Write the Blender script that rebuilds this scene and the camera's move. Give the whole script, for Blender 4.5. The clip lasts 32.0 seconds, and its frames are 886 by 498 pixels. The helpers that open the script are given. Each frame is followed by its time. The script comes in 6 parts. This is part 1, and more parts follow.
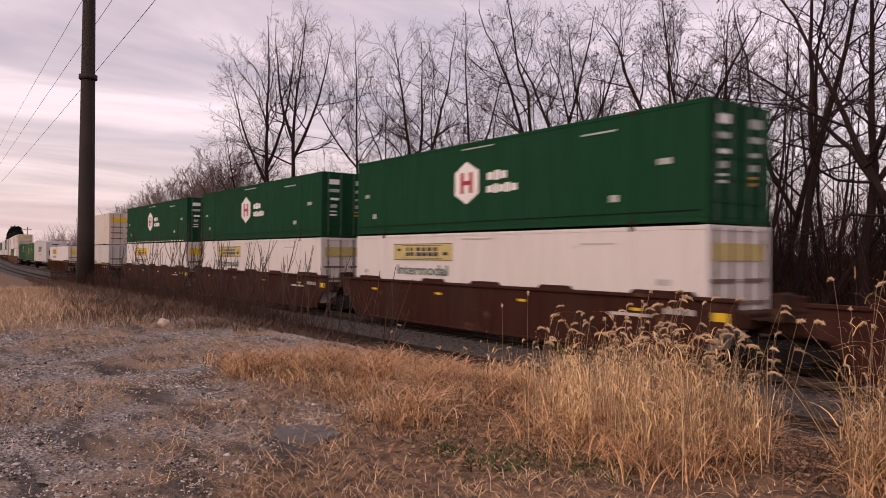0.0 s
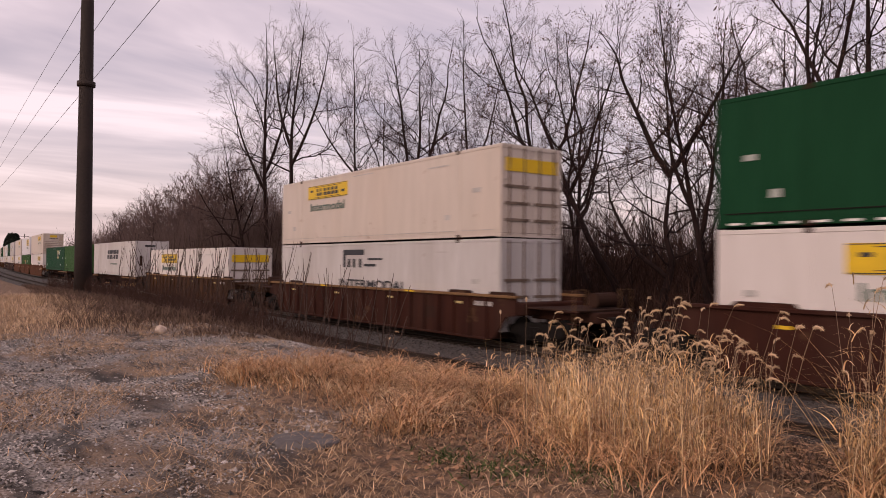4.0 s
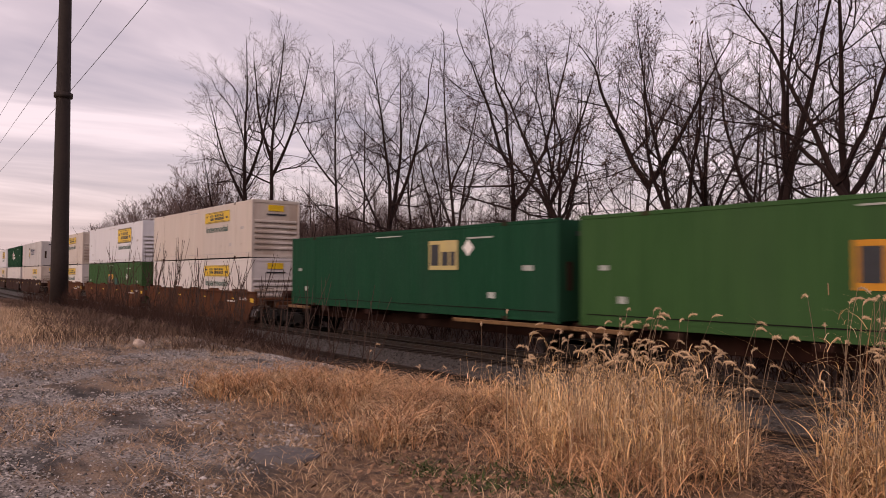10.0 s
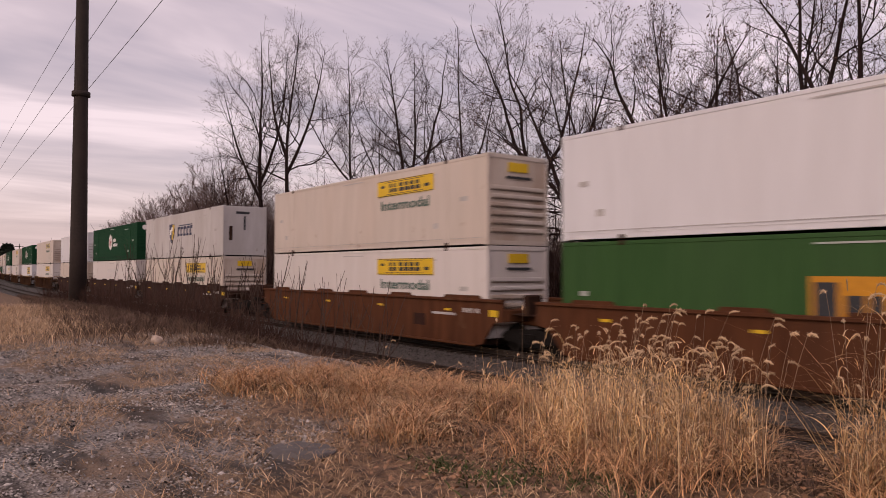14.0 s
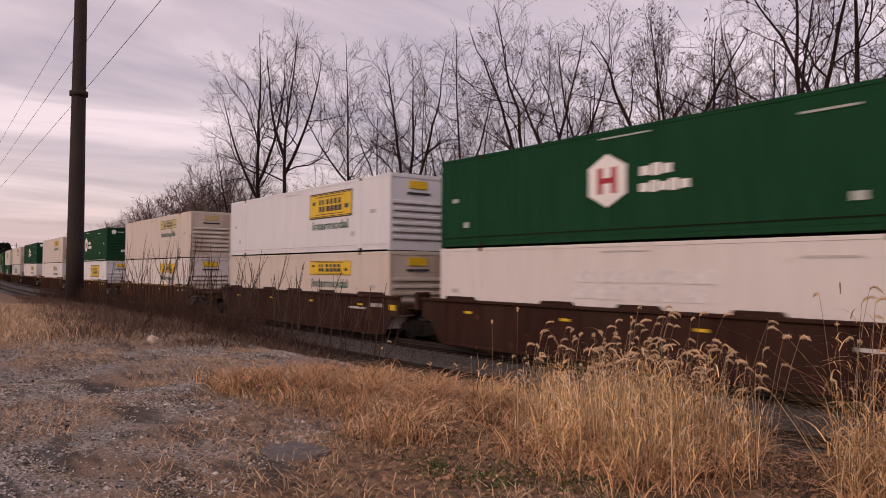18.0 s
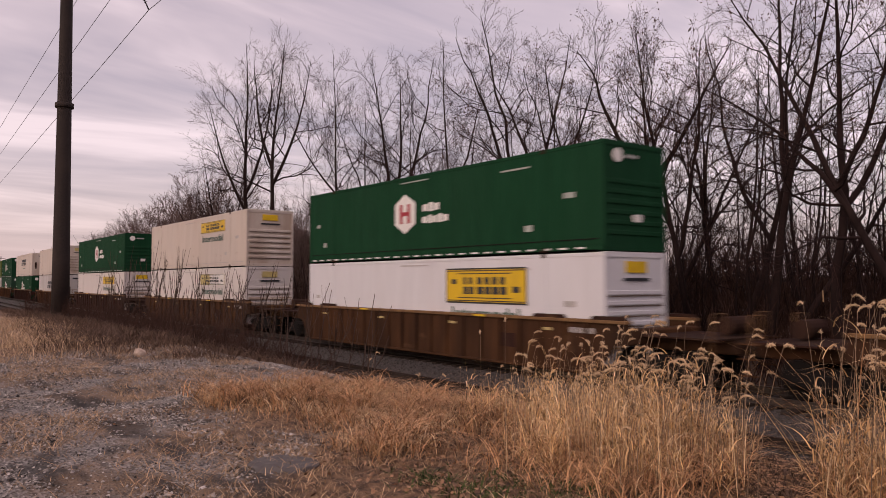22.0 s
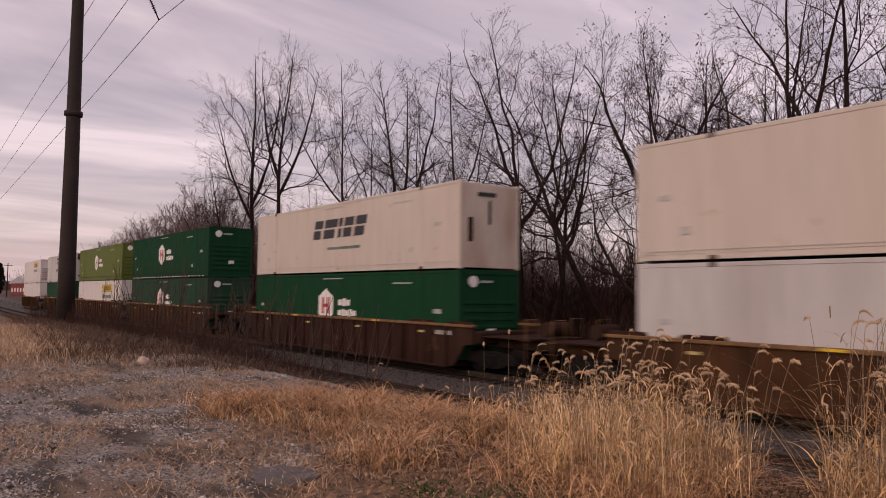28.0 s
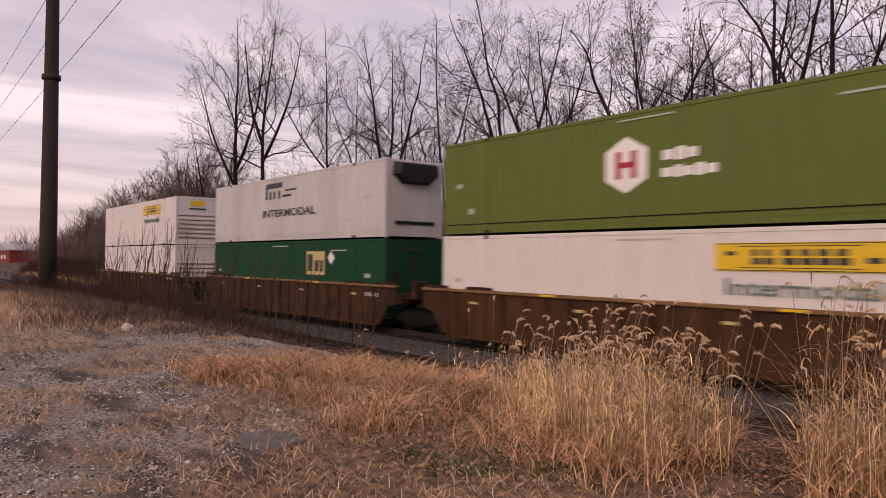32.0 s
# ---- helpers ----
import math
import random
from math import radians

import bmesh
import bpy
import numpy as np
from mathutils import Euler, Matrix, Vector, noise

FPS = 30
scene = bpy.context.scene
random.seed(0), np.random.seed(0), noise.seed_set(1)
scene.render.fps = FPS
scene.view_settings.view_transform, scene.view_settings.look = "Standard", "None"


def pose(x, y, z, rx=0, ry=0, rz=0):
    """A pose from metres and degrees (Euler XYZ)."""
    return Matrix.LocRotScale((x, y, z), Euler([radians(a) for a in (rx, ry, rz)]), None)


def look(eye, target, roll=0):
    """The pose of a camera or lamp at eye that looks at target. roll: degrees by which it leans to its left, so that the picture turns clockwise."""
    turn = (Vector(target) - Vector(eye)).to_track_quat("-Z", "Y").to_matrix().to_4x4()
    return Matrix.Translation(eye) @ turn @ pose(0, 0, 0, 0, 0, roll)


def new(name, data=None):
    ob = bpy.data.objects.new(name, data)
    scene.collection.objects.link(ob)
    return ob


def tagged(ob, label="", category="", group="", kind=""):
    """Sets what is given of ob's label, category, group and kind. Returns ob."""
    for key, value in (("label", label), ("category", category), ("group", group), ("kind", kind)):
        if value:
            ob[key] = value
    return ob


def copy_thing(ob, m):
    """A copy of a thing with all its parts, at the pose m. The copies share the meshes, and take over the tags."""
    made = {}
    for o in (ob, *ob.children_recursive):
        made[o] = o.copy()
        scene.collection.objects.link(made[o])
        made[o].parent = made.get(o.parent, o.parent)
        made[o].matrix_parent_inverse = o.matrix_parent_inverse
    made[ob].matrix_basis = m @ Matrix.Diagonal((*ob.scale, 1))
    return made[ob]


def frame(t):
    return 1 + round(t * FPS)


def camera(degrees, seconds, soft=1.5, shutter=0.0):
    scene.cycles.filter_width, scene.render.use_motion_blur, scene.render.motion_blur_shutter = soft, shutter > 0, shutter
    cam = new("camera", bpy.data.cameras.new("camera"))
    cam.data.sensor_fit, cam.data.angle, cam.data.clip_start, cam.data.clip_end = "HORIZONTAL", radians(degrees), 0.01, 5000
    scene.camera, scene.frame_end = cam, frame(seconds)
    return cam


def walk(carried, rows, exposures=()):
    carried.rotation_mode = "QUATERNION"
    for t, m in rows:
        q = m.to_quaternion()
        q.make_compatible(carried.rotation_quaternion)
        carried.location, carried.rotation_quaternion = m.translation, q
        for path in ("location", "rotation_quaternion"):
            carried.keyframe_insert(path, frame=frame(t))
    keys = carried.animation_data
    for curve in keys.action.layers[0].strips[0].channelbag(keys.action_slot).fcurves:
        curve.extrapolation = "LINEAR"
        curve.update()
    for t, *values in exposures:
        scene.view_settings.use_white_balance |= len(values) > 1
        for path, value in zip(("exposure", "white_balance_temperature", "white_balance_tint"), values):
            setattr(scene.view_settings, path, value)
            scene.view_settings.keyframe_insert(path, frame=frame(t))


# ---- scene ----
# camera: handheld, standing beside the line; x runs along the track, y across it, z = 0 at the rail head
CAMERA_ROWS = ((0,-0.018,-0.007,2.468,90.56,53.95,0.51), (0.5,-0.024,-0.013,2.470,90.57,53.97,0.40), (1,-0.026,-0.011,2.471,90.57,54.22,0.26), (1.5,-0.023,-0.006,2.468,90.54,54.43,0.21), (2,-0.027,-0.004,2.466,90.52,54.52,0.17), (2.5,-0.030,-0.006,2.464,90.49,54.43,0.27), (3,-0.024,-0.001,2.462,90.55,54.19,0.48), (3.5,-0.025,-0.007,2.462,90.80,53.93,0.56), (5.5,-0.024,-0.008,2.473,91.76,53.58,0.19), (6,-0.024,-0.016,2.473,91.90,53.45,0.19), (6.5,-0.021,-0.017,2.473,92.02,53.32,0.13), (7,-0.015,-0.013,2.475,92.07,53.25,0.03), (7.5,-0.015,-0.011,2.474,92.06,53.27,-0.09), (8,-0.018,-0.008,2.471,91.96,53.29,-0.18), (8.5,-0.019,-0.007,2.469,91.85,53.20,-0.13), (9,-0.018,-0.005,2.469,91.80,52.92,-0.02), (9.5,-0.017,-0.005,2.471,91.87,52.58,0.12), (10,-0.017,-0.003,2.473,91.98,52.34,0.23), (10.5,-0.022,-0.005,2.473,92.15,52.25,0.28), (11,-0.026,-0.007,2.477,92.30,52.30,0.28), (11.5,-0.027,-0.013,2.475,92.45,52.47,0.18), (12,-0.026,-0.014,2.478,92.50,52.67,0.11), (12.5,-0.020,-0.009,2.474,92.40,52.90,0.06), (13,-0.019,-0.007,2.475,92.16,53.08,0.11), (13.5,-0.018,-0.010,2.477,91.91,53.24,0.11), (14,-0.013,-0.013,2.477,91.67,53.48,0.10), (14.5,-0.004,-0.013,2.475,91.54,53.85,0.03), (16.5,0.010,-0.002,2.471,91.33,54.69,0.15), (17,0.012,0.003,2.472,91.40,54.20,0.28), (17.5,0.008,-0.002,2.472,91.57,53.69,0.37), (18,0.008,-0.003,2.475,91.79,53.30,0.38), (18.5,0.011,-0.003,2.479,92.05,53.05,0.31), (19,0.012,-0.001,2.481,92.25,52.92,0.23), (19.5,0.015,-0.004,2.483,92.40,52.80,0.23), (20,0.021,-0.002,2.485,92.52,52.67,0.23), (20.5,0.022,-0.004,2.485,92.55,52.53,0.26), (21,0.025,-0.008,2.487,92.54,52.41,0.28), (21.5,0.029,-0.006,2.491,92.51,52.38,0.12), (22,0.033,-0.007,2.489,92.53,52.42,-0.08), (22.5,0.036,-0.005,2.492,92.64,52.53,-0.52), (23,0.032,-0.002,2.495,92.87,52.64,-0.89), (23.5,0.031,-0.001,2.499,93.15,52.83,-1.21), (24,0.034,-0.002,2.496,93.53,53.07,-1.29), (24.5,0.036,-0.001,2.493,93.89,53.43,-1.24), (25,0.036,0.004,2.492,94.24,53.74,-1.01), (25.5,0.030,0.011,2.486,94.51,53.98,-0.69), (27.5,0.024,0.016,2.485,94.32,53.25,0.13), (28,0.020,0.017,2.482,93.45,52.85,0.60), (28.5,0.020,0.026,2.477,92.36,52.48,1.01), (29,0.012,0.028,2.472,91.43,52.22,1.19), (29.5,0.006,0.030,2.471,90.88,52.05,1.23), (30,0.005,0.027,2.474,90.75,51.92,1.19), (30.5,0.009,0.031,2.477,90.81,51.85,1.04), (31,0.008,0.034,2.476,90.90,51.78,0.93), (31.5,0.007,0.033,2.475,90.92,51.75,0.78), (32,0.007,0.033,2.472,90.90,51.69,0.60))
cam = camera(62.18, 32.0, soft=0.75, shutter=0.5)
walk(cam, [(t, pose(x, y, z, rx, 0, rz) @ pose(0, 0, 0, 0, 0, roll)) for t, x, y, z, rx, rz, roll in CAMERA_ROWS],
     exposures=[(t, stops, 7180, 19) for t, stops in ((0, 0.03), (3.5, 0.02), (5.5, -0.03), (7, -0.05), (8, -0.13), (9, -0.06), (10, -0.04), (11, -0.05), (12, -0.15), (13, -0.14), (20, -0.17), (21.5, -0.15), (24, -0.15), (25.5, -0.16), (27.5, -0.28), (28.2, -0.25), (29.5, 0.06), (31, 0.08), (32, 0))])

# ---------------------------------------------------------------- world and light
SUN_ELEVATION, SUN_TURN = radians(28), radians(169)
world = bpy.data.worlds.new("dusk_sky")
scene.world = world
world.use_nodes = True


def link(tree, a, b):
    tree.links.new(a, b)


def make_sky():
    tr = world.node_tree
    n = tr.nodes
    n.clear()
    out = n.new("ShaderNodeOutputWorld")
    bg = n.new("ShaderNodeBackground")
    sky = n.new("ShaderNodeTexSky")
    sky.sky_type, sky.sun_disc = "NISHITA", False
    sky.sun_elevation, sky.sun_rotation = SUN_ELEVATION, SUN_TURN
    sky.dust_density = 3.0
    co = n.new("ShaderNodeTexCoord")
    sep = n.new("ShaderNodeSeparateXYZ")
    link(tr, co.outputs["Generated"], sep.inputs[0])
    # cloud deck: the view direction laid out on a flat sheet overhead
    up = n.new("ShaderNodeMath")
    up.operation, up.inputs[1].default_value = "ADD", 0.16
    link(tr, sep.outputs["Z"], up.inputs[0])
    lim = n.new("ShaderNodeMath")
    lim.operation, lim.inputs[1].default_value = "MAXIMUM", 0.06
    link(tr, up.outputs[0], lim.inputs[0])
    div = n.new("ShaderNodeVectorMath")
    div.operation = "DIVIDE"
    com = n.new("ShaderNodeCombineXYZ")
    for k in ("X", "Y"):
        link(tr, lim.outputs[0], com.inputs[k])
    com.inputs["Z"].default_value = 1.0
    link(tr, co.outputs["Generated"], div.inputs[0])
    link(tr, com.outputs[0], div.inputs[1])
    mp = n.new("ShaderNodeMapping")
    mp.inputs["Rotation"].default_value = (0, 0, radians(-35))
    mp.inputs["Scale"].default_value = (1.5, 0.55, 0.3)
    link(tr, div.outputs[0], mp.inputs[0])
    big = n.new("ShaderNodeTexNoise")
    big.inputs["Scale"].default_value, big.inputs["Detail"].default_value = 1.3, 5.0
    big.inputs["Roughness"].default_value, big.inputs["Distortion"].default_value = 0.52, 0.5
    link(tr, mp.outputs[0], big.inputs["Vector"])
    ramp = n.new("ShaderNodeValToRGB")
    e = ramp.color_ramp.elements
    e[0].position, e[0].color = 0.36, (0.40, 0.345, 0.41, 1)
    e[1].position, e[1].color = 0.64, (0.86, 0.735, 0.79, 1)
    m = ramp.color_ramp.elements.new(0.5)
    m.color = (0.59, 0.50, 0.555, 1)
    link(tr, big.outputs["Fac"], ramp.inputs[0])
    # warm band close to the horizon
    hz = n.new("ShaderNodeMapRange")
    hz.inputs["From Min"].default_value, hz.inputs["From Max"].default_value = 0.02, 0.16
    hz.inputs["To Min"].default_value, hz.inputs["To Max"].default_value = 0.6, 0.0
    link(tr, sep.outputs["Z"], hz.inputs[0])
    warm = n.new("ShaderNodeMix")
    warm.data_type = "RGBA"
    warm.inputs["B"].default_value = (0.64, 0.50, 0.515, 1)
    link(tr, hz.outputs[0], warm.inputs["Factor"])
    link(tr, ramp.outputs[0], warm.inputs["A"])
    # a little of the clear sky behind the cloud
    add = n.new("ShaderNodeMix")
    add.data_type, add.blend_type = "RGBA", "ADD"
    add.inputs["Factor"].default_value = 0.05
    link(tr, warm.outputs["Result"], add.inputs["A"])
    link(tr, sky.outputs[0], add.inputs["B"])
    link(tr, add.outputs["Result"], bg.inputs["Color"])
    bg.inputs["Strength"].default_value = 1.0
    link(tr, bg.outputs[0], out.inputs["Surface"])


make_sky()
sun = new("sun", bpy.data.lights.new("sun", "SUN"))
sun.data.energy, sun.data.angle, sun.data.color = 0.80, radians(35), (1.0, 0.82, 0.72)
sun.matrix_world = look((10, -50, 28), (0, 0, 0))


# ---------------------------------------------------------------- materials
def rgba(c):
    return (c[0], c[1], c[2], 1)


def mat(name, a, b=None, rough=0.8, scale=6.0, bump=0.15, metal=0.0, dirt=0.25, stretch=(1, 1, 1), dark=None, vary=0.0, lift=0.02, spec=0.3, spots=None):
    """Two tones on a fine grain, a broad stain over them, and relief from the grain."""
    m = bpy.data.materials.new(name)
    m.use_nodes = True
    tr = m.node_tree
    n = tr.nodes
    bsdf = n["Principled BSDF"]
    b = b or tuple(x * 0.75 for x in a)
    dark = dark or tuple(x * 0.45 for x in a)
    co = n.new("ShaderNodeTexCoord")
    mp = n.new("ShaderNodeMapping")
    mp.inputs["Scale"].default_value = stretch
    link(tr, co.outputs["Object"], mp.inputs[0])
    fine = n.new("ShaderNodeTexNoise")
    fine.inputs["Scale"].default_value, fine.inputs["Detail"].default_value = scale, 6.0
    link(tr, mp.outputs[0], fine.inputs["Vector"])
    ramp = n.new("ShaderNodeValToRGB")
    ramp.color_ramp.elements[0].position, ramp.color_ramp.elements[0].color = 0.3, rgba(b)
    ramp.color_ramp.elements[1].position, ramp.color_ramp.elements[1].color = 0.7, rgba(a)
    link(tr, fine.outputs["Fac"], ramp.inputs[0])
    broad = n.new("ShaderNodeTexNoise")
    broad.inputs["Scale"].default_value, broad.inputs["Detail"].default_value = scale * 0.13, 4.0
    link(tr, mp.outputs[0], broad.inputs["Vector"])
    rng = n.new("ShaderNodeMapRange")
    rng.inputs["From Min"].default_value, rng.inputs["From Max"].default_value = 0.45, 0.75
    rng.inputs["To Max"].default_value = dirt
    link(tr, broad.outputs["Fac"], rng.inputs[0])
    mix = n.new("ShaderNodeMix")
    mix.data_type = "RGBA"
    mix.inputs["B"].default_value = rgba(dark)
    link(tr, rng.outputs[0], mix.inputs["Factor"])
    link(tr, ramp.outputs[0], mix.inputs["A"])
    last = mix.outputs["Result"]
    if spots:
        patch = n.new("ShaderNodeTexNoise")
        patch.inputs["Scale"].default_value, patch.inputs["Detail"].default_value = 1.1, 9.0
        patch.inputs["Roughness"].default_value = 0.62
        link(tr, co.outputs["Object"], patch.inputs["Vector"])
        pm = n.new("ShaderNodeMapRange")
        pm.inputs["From Min"].default_value, pm.inputs["From Max"].default_value = 0.635, 0.70
        pm.inputs["To Max"].default_value = 0.75
        link(tr, patch.outputs["Fac"], pm.inputs[0])
        worn = n.new("ShaderNodeMix")
        worn.data_type = "RGBA"
        worn.inputs["B"].default_value = rgba(spots)
        link(tr, pm.outputs[0], worn.inputs["Factor"])
        link(tr, last, worn.inputs["A"])
        last = worn.outputs["Result"]
    if vary:
        geo = n.new("ShaderNodeNewGeometry")
        hs = n.new("ShaderNodeHueSaturation")
        vr = n.new("ShaderNodeMapRange")
        vr.inputs["To Min"].default_value, vr.inputs["To Max"].default_value = 1 - vary, 1 + vary
        link(tr, geo.outputs["Random Per Island"], vr.inputs[0])
        link(tr, vr.outputs[0], hs.inputs["Value"])
        link(tr, last, hs.inputs["Color"])
        last = hs.outputs[0]
    link(tr, last, bsdf.inputs["Base Color"])
    bsdf.inputs["Roughness"].default_value, bsdf.inputs["Metallic"].default_value = rough, metal
    bsdf.inputs["Specular IOR Level"].default_value = spec
    if bump:
        bp = n.new("ShaderNodeBump")
        bp.inputs["Strength"].default_value, bp.inputs["Distance"].default_value = bump, lift
        link(tr, fine.outputs["Fac"], bp.inputs["Height"])
        link(tr, bp.outputs[0], bsdf.inputs["Normal"])
    return m


STREAK = (1.0, 1.0, 0.18)
M = {}
M["green"] = mat("green_paint", (0.0075, 0.052, 0.023), (0.0055, 0.042, 0.018), 0.72, 3, 0.05, dirt=0.3, stretch=STREAK, dark=(0.014, 0.042, 0.024), spec=0.08)
M["darkgreen"] = mat("dark_green_paint", (0.009, 0.057, 0.028), (0.007, 0.047, 0.023), 0.62, 3, 0.05, dirt=0.3, stretch=STREAK, dark=(0.03, 0.05, 0.04), spec=0.08)
M["brightgreen"] = mat("bright_green_paint", (0.038, 0.096, 0.031), (0.030, 0.080, 0.026), 0.62, 3, 0.05, dirt=0.35, stretch=STREAK, dark=(0.06, 0.09, 0.05), spec=0.08)
M["dullgreen"] = mat("weathered_green_paint", (0.022, 0.062, 0.038), (0.017, 0.052, 0.031), 0.75, 3, 0.05, dirt=0.4, stretch=STREAK, dark=(0.03, 0.05, 0.038), spec=0.08)
M["olive"] = mat("olive_paint", (0.098, 0.132, 0.020), (0.085, 0.115, 0.018), 0.62, 3, 0.05, dirt=0.3, stretch=STREAK, dark=(0.09, 0.10, 0.03))
M["clean"] = mat("clean_white_paint", (0.665, 0.66, 0.70), (0.615, 0.61, 0.645), 0.5, 2.5, 0.04, dirt=0.2, stretch=STREAK, dark=(0.55, 0.50, 0.49))
M["white"] = mat("white_paint", (0.64, 0.595, 0.585), (0.585, 0.54, 0.525), 0.45, 2.5, 0.04, dirt=0.25, stretch=STREAK, dark=(0.55, 0.48, 0.44), spots=(0.42, 0.33, 0.27))
M["cream"] = mat("aged_white_paint", (0.585, 0.51, 0.46), (0.515, 0.45, 0.40), 0.5, 2.5, 0.04, dirt=0.4, stretch=STREAK, dark=(0.50, 0.39, 0.31), spots=(0.30, 0.19, 0.12))
M["stained"] = mat("stained_end_paint", (0.58, 0.50, 0.44), (0.50, 0.42, 0.36), 0.6, 7, 0.05, dirt=0.8, stretch=(1, 1, 0.3), dark=(0.30, 0.19, 0.12))
M["scrub"] = mat("reddish_twigs", (0.14, 0.093, 0.085), (0.09, 0.059, 0.054), 0.95, 3, 0.0, vary=0.3)
M["stalk"] = mat("grey_brown_stalks", (0.26, 0.18, 0.12), (0.16, 0.11, 0.075), 0.9, 3, 0.0, vary=0.4)
M["mottled"] = mat("mottled_brown", (0.22, 0.16, 0.125), (0.08, 0.056, 0.045), 0.85, 5, 0.1, dirt=0.6, dark=(0.30, 0.24, 0.20))
M["greywhite"] = mat("grimy_white_paint", (0.53, 0.505, 0.505), (0.45, 0.425, 0.42), 0.6, 4, 0.04, dirt=0.55, stretch=STREAK, dark=(0.32, 0.28, 0.26), spots=(0.26, 0.19, 0.15))
M["nose"] = mat("stained_nose_paint", (0.64, 0.565, 0.52), (0.55, 0.47, 0.42), 0.6, 3, 0.05, dirt=0.9, stretch=STREAK, dark=(0.28, 0.18, 0.12))
M["yellow"] = mat("yellow_decal", (0.72, 0.47, 0.02), (0.64, 0.41, 0.02), 0.45, 4, 0.03, dirt=0.3, dark=(0.45, 0.30, 0.05))
M["faded"] = mat("faded_yellow_decal", (0.52, 0.42, 0.17), (0.45, 0.36, 0.15), 0.55, 5, 0.03, dirt=0.5, dark=(0.40, 0.32, 0.22))
M["ink"] = mat("dark_decal", (0.035, 0.038, 0.045), None, 0.5, 8, 0.03)
M["navy"] = mat("navy_decal", (0.02, 0.03, 0.09), None, 0.5, 8, 0.03)
M["teal"] = mat("grey_green_lettering", (0.075, 0.125, 0.105), (0.11, 0.165, 0.14), 0.5, 8, 0.03, dirt=0.4, dark=(0.3, 0.32, 0.29))
M["decal"] = mat("white_decal", (0.78, 0.76, 0.74), (0.7, 0.68, 0.66), 0.5, 8, 0.03, dirt=0.3, dark=(0.5, 0.48, 0.45))
M["stencil"] = mat("faint_stencil", (0.42, 0.45, 0.42), None, 0.6, 8, 0.03, dirt=0.5)
M["greystencil"] = mat("grey_stencil", (0.50, 0.47, 0.46), None, 0.6, 8, 0.03, dirt=0.5)
M["ghost"] = mat("faint_lettering_shadow", (0.70, 0.66, 0.66), None, 0.6, 8, 0.03)
M["tealpatch"] = mat("teal_patch_paint", (0.012, 0.075, 0.055), None, 0.6, 6, 0.03, dirt=0.3)
M["rod"] = mat("weathered_green_rod", (0.055, 0.11, 0.08), (0.03, 0.07, 0.05), 0.7, 8, 0.1, dirt=0.4)
M["red"] = mat("red_decal", (0.42, 0.035, 0.05), None, 0.5, 8, 0.03)
M["orange"] = mat("orange_decal", (0.62, 0.27, 0.02), None, 0.5, 6, 0.03, dirt=0.3)
M["carbrown"] = mat("brown_car_paint", (0.048, 0.0165, 0.011), (0.028, 0.010, 0.0075), 0.75, 4, 0.2, dirt=0.6, stretch=STREAK, dark=(0.05, 0.028, 0.022), spec=0.08, spots=(0.12, 0.065, 0.035))
M["carred"] = mat("rusty_car_paint", (0.105, 0.040, 0.019), (0.062, 0.023, 0.012), 0.8, 4, 0.25, dirt=0.6, stretch=STREAK, dark=(0.08, 0.035, 0.02), spec=0.08, spots=(0.12, 0.065, 0.035))
M["carochre"] = mat("ochre_car_paint", (0.092, 0.042, 0.020), (0.038, 0.018, 0.0105), 0.8, 3.2, 0.25, dirt=0.9, stretch=STREAK, dark=(0.022, 0.014, 0.011), spec=0.08, spots=(0.12, 0.065, 0.035))
M["cardark"] = mat("grimy_car_paint", (0.046, 0.020, 0.015), (0.022, 0.010, 0.008), 0.8, 4, 0.25, dirt=0.7, stretch=STREAK, dark=(0.045, 0.028, 0.02), spec=0.08, spots=(0.12, 0.065, 0.035))
M["chord"] = mat("worn_top_chord", (0.23, 0.125, 0.05), (0.13, 0.068, 0.032), 0.75, 5, 0.2, dirt=0.7, dark=(0.10, 0.055, 0.03))
M["steel"] = mat("grimy_steel", (0.018, 0.015, 0.014), (0.010, 0.009, 0.0085), 0.7, 12, 0.3, metal=0.3, spec=0.08)
M["railhead"] = mat("worn_rail_steel", (0.10, 0.085, 0.075), (0.055, 0.042, 0.036), 0.45, 10, 0.1, metal=0.7, dirt=0.5, dark=(0.10, 0.055, 0.035))
M["rustrail"] = mat("rusty_rail_steel", (0.030, 0.020, 0.016), (0.018, 0.012, 0.010), 0.85, 10, 0.3, dirt=0.5, dark=(0.09, 0.07, 0.06), spec=0.15)
M["tie"] = mat("weathered_tie_wood", (0.055, 0.042, 0.036), (0.03, 0.023, 0.02), 0.95, 14, 0.5, stretch=(0.3, 3, 3), lift=0.03, spec=0.08)
M["pole"] = mat("weathering_steel", (0.030, 0.021, 0.019), (0.022, 0.015, 0.014), 0.8, 9, 0.2, dirt=0.5, dark=(0.045, 0.03, 0.025))
M["bark"] = mat("grey_brown_bark", (0.031, 0.0195, 0.0185), (0.018, 0.0112, 0.0108), 0.95, 5, 0.6, stretch=(1, 1, 0.25), lift=0.03, vary=0.15, spec=0.08)
M["twig"] = mat("bare_twigs", (0.056, 0.029, 0.0265), (0.034, 0.0175, 0.016), 0.95, 3, 0.0, vary=0.25, spec=0.08)
M["deadleaf"] = mat("withered_leaves", (0.085, 0.042, 0.026), (0.05, 0.026, 0.018), 0.95, 9, 0.0, vary=0.4)
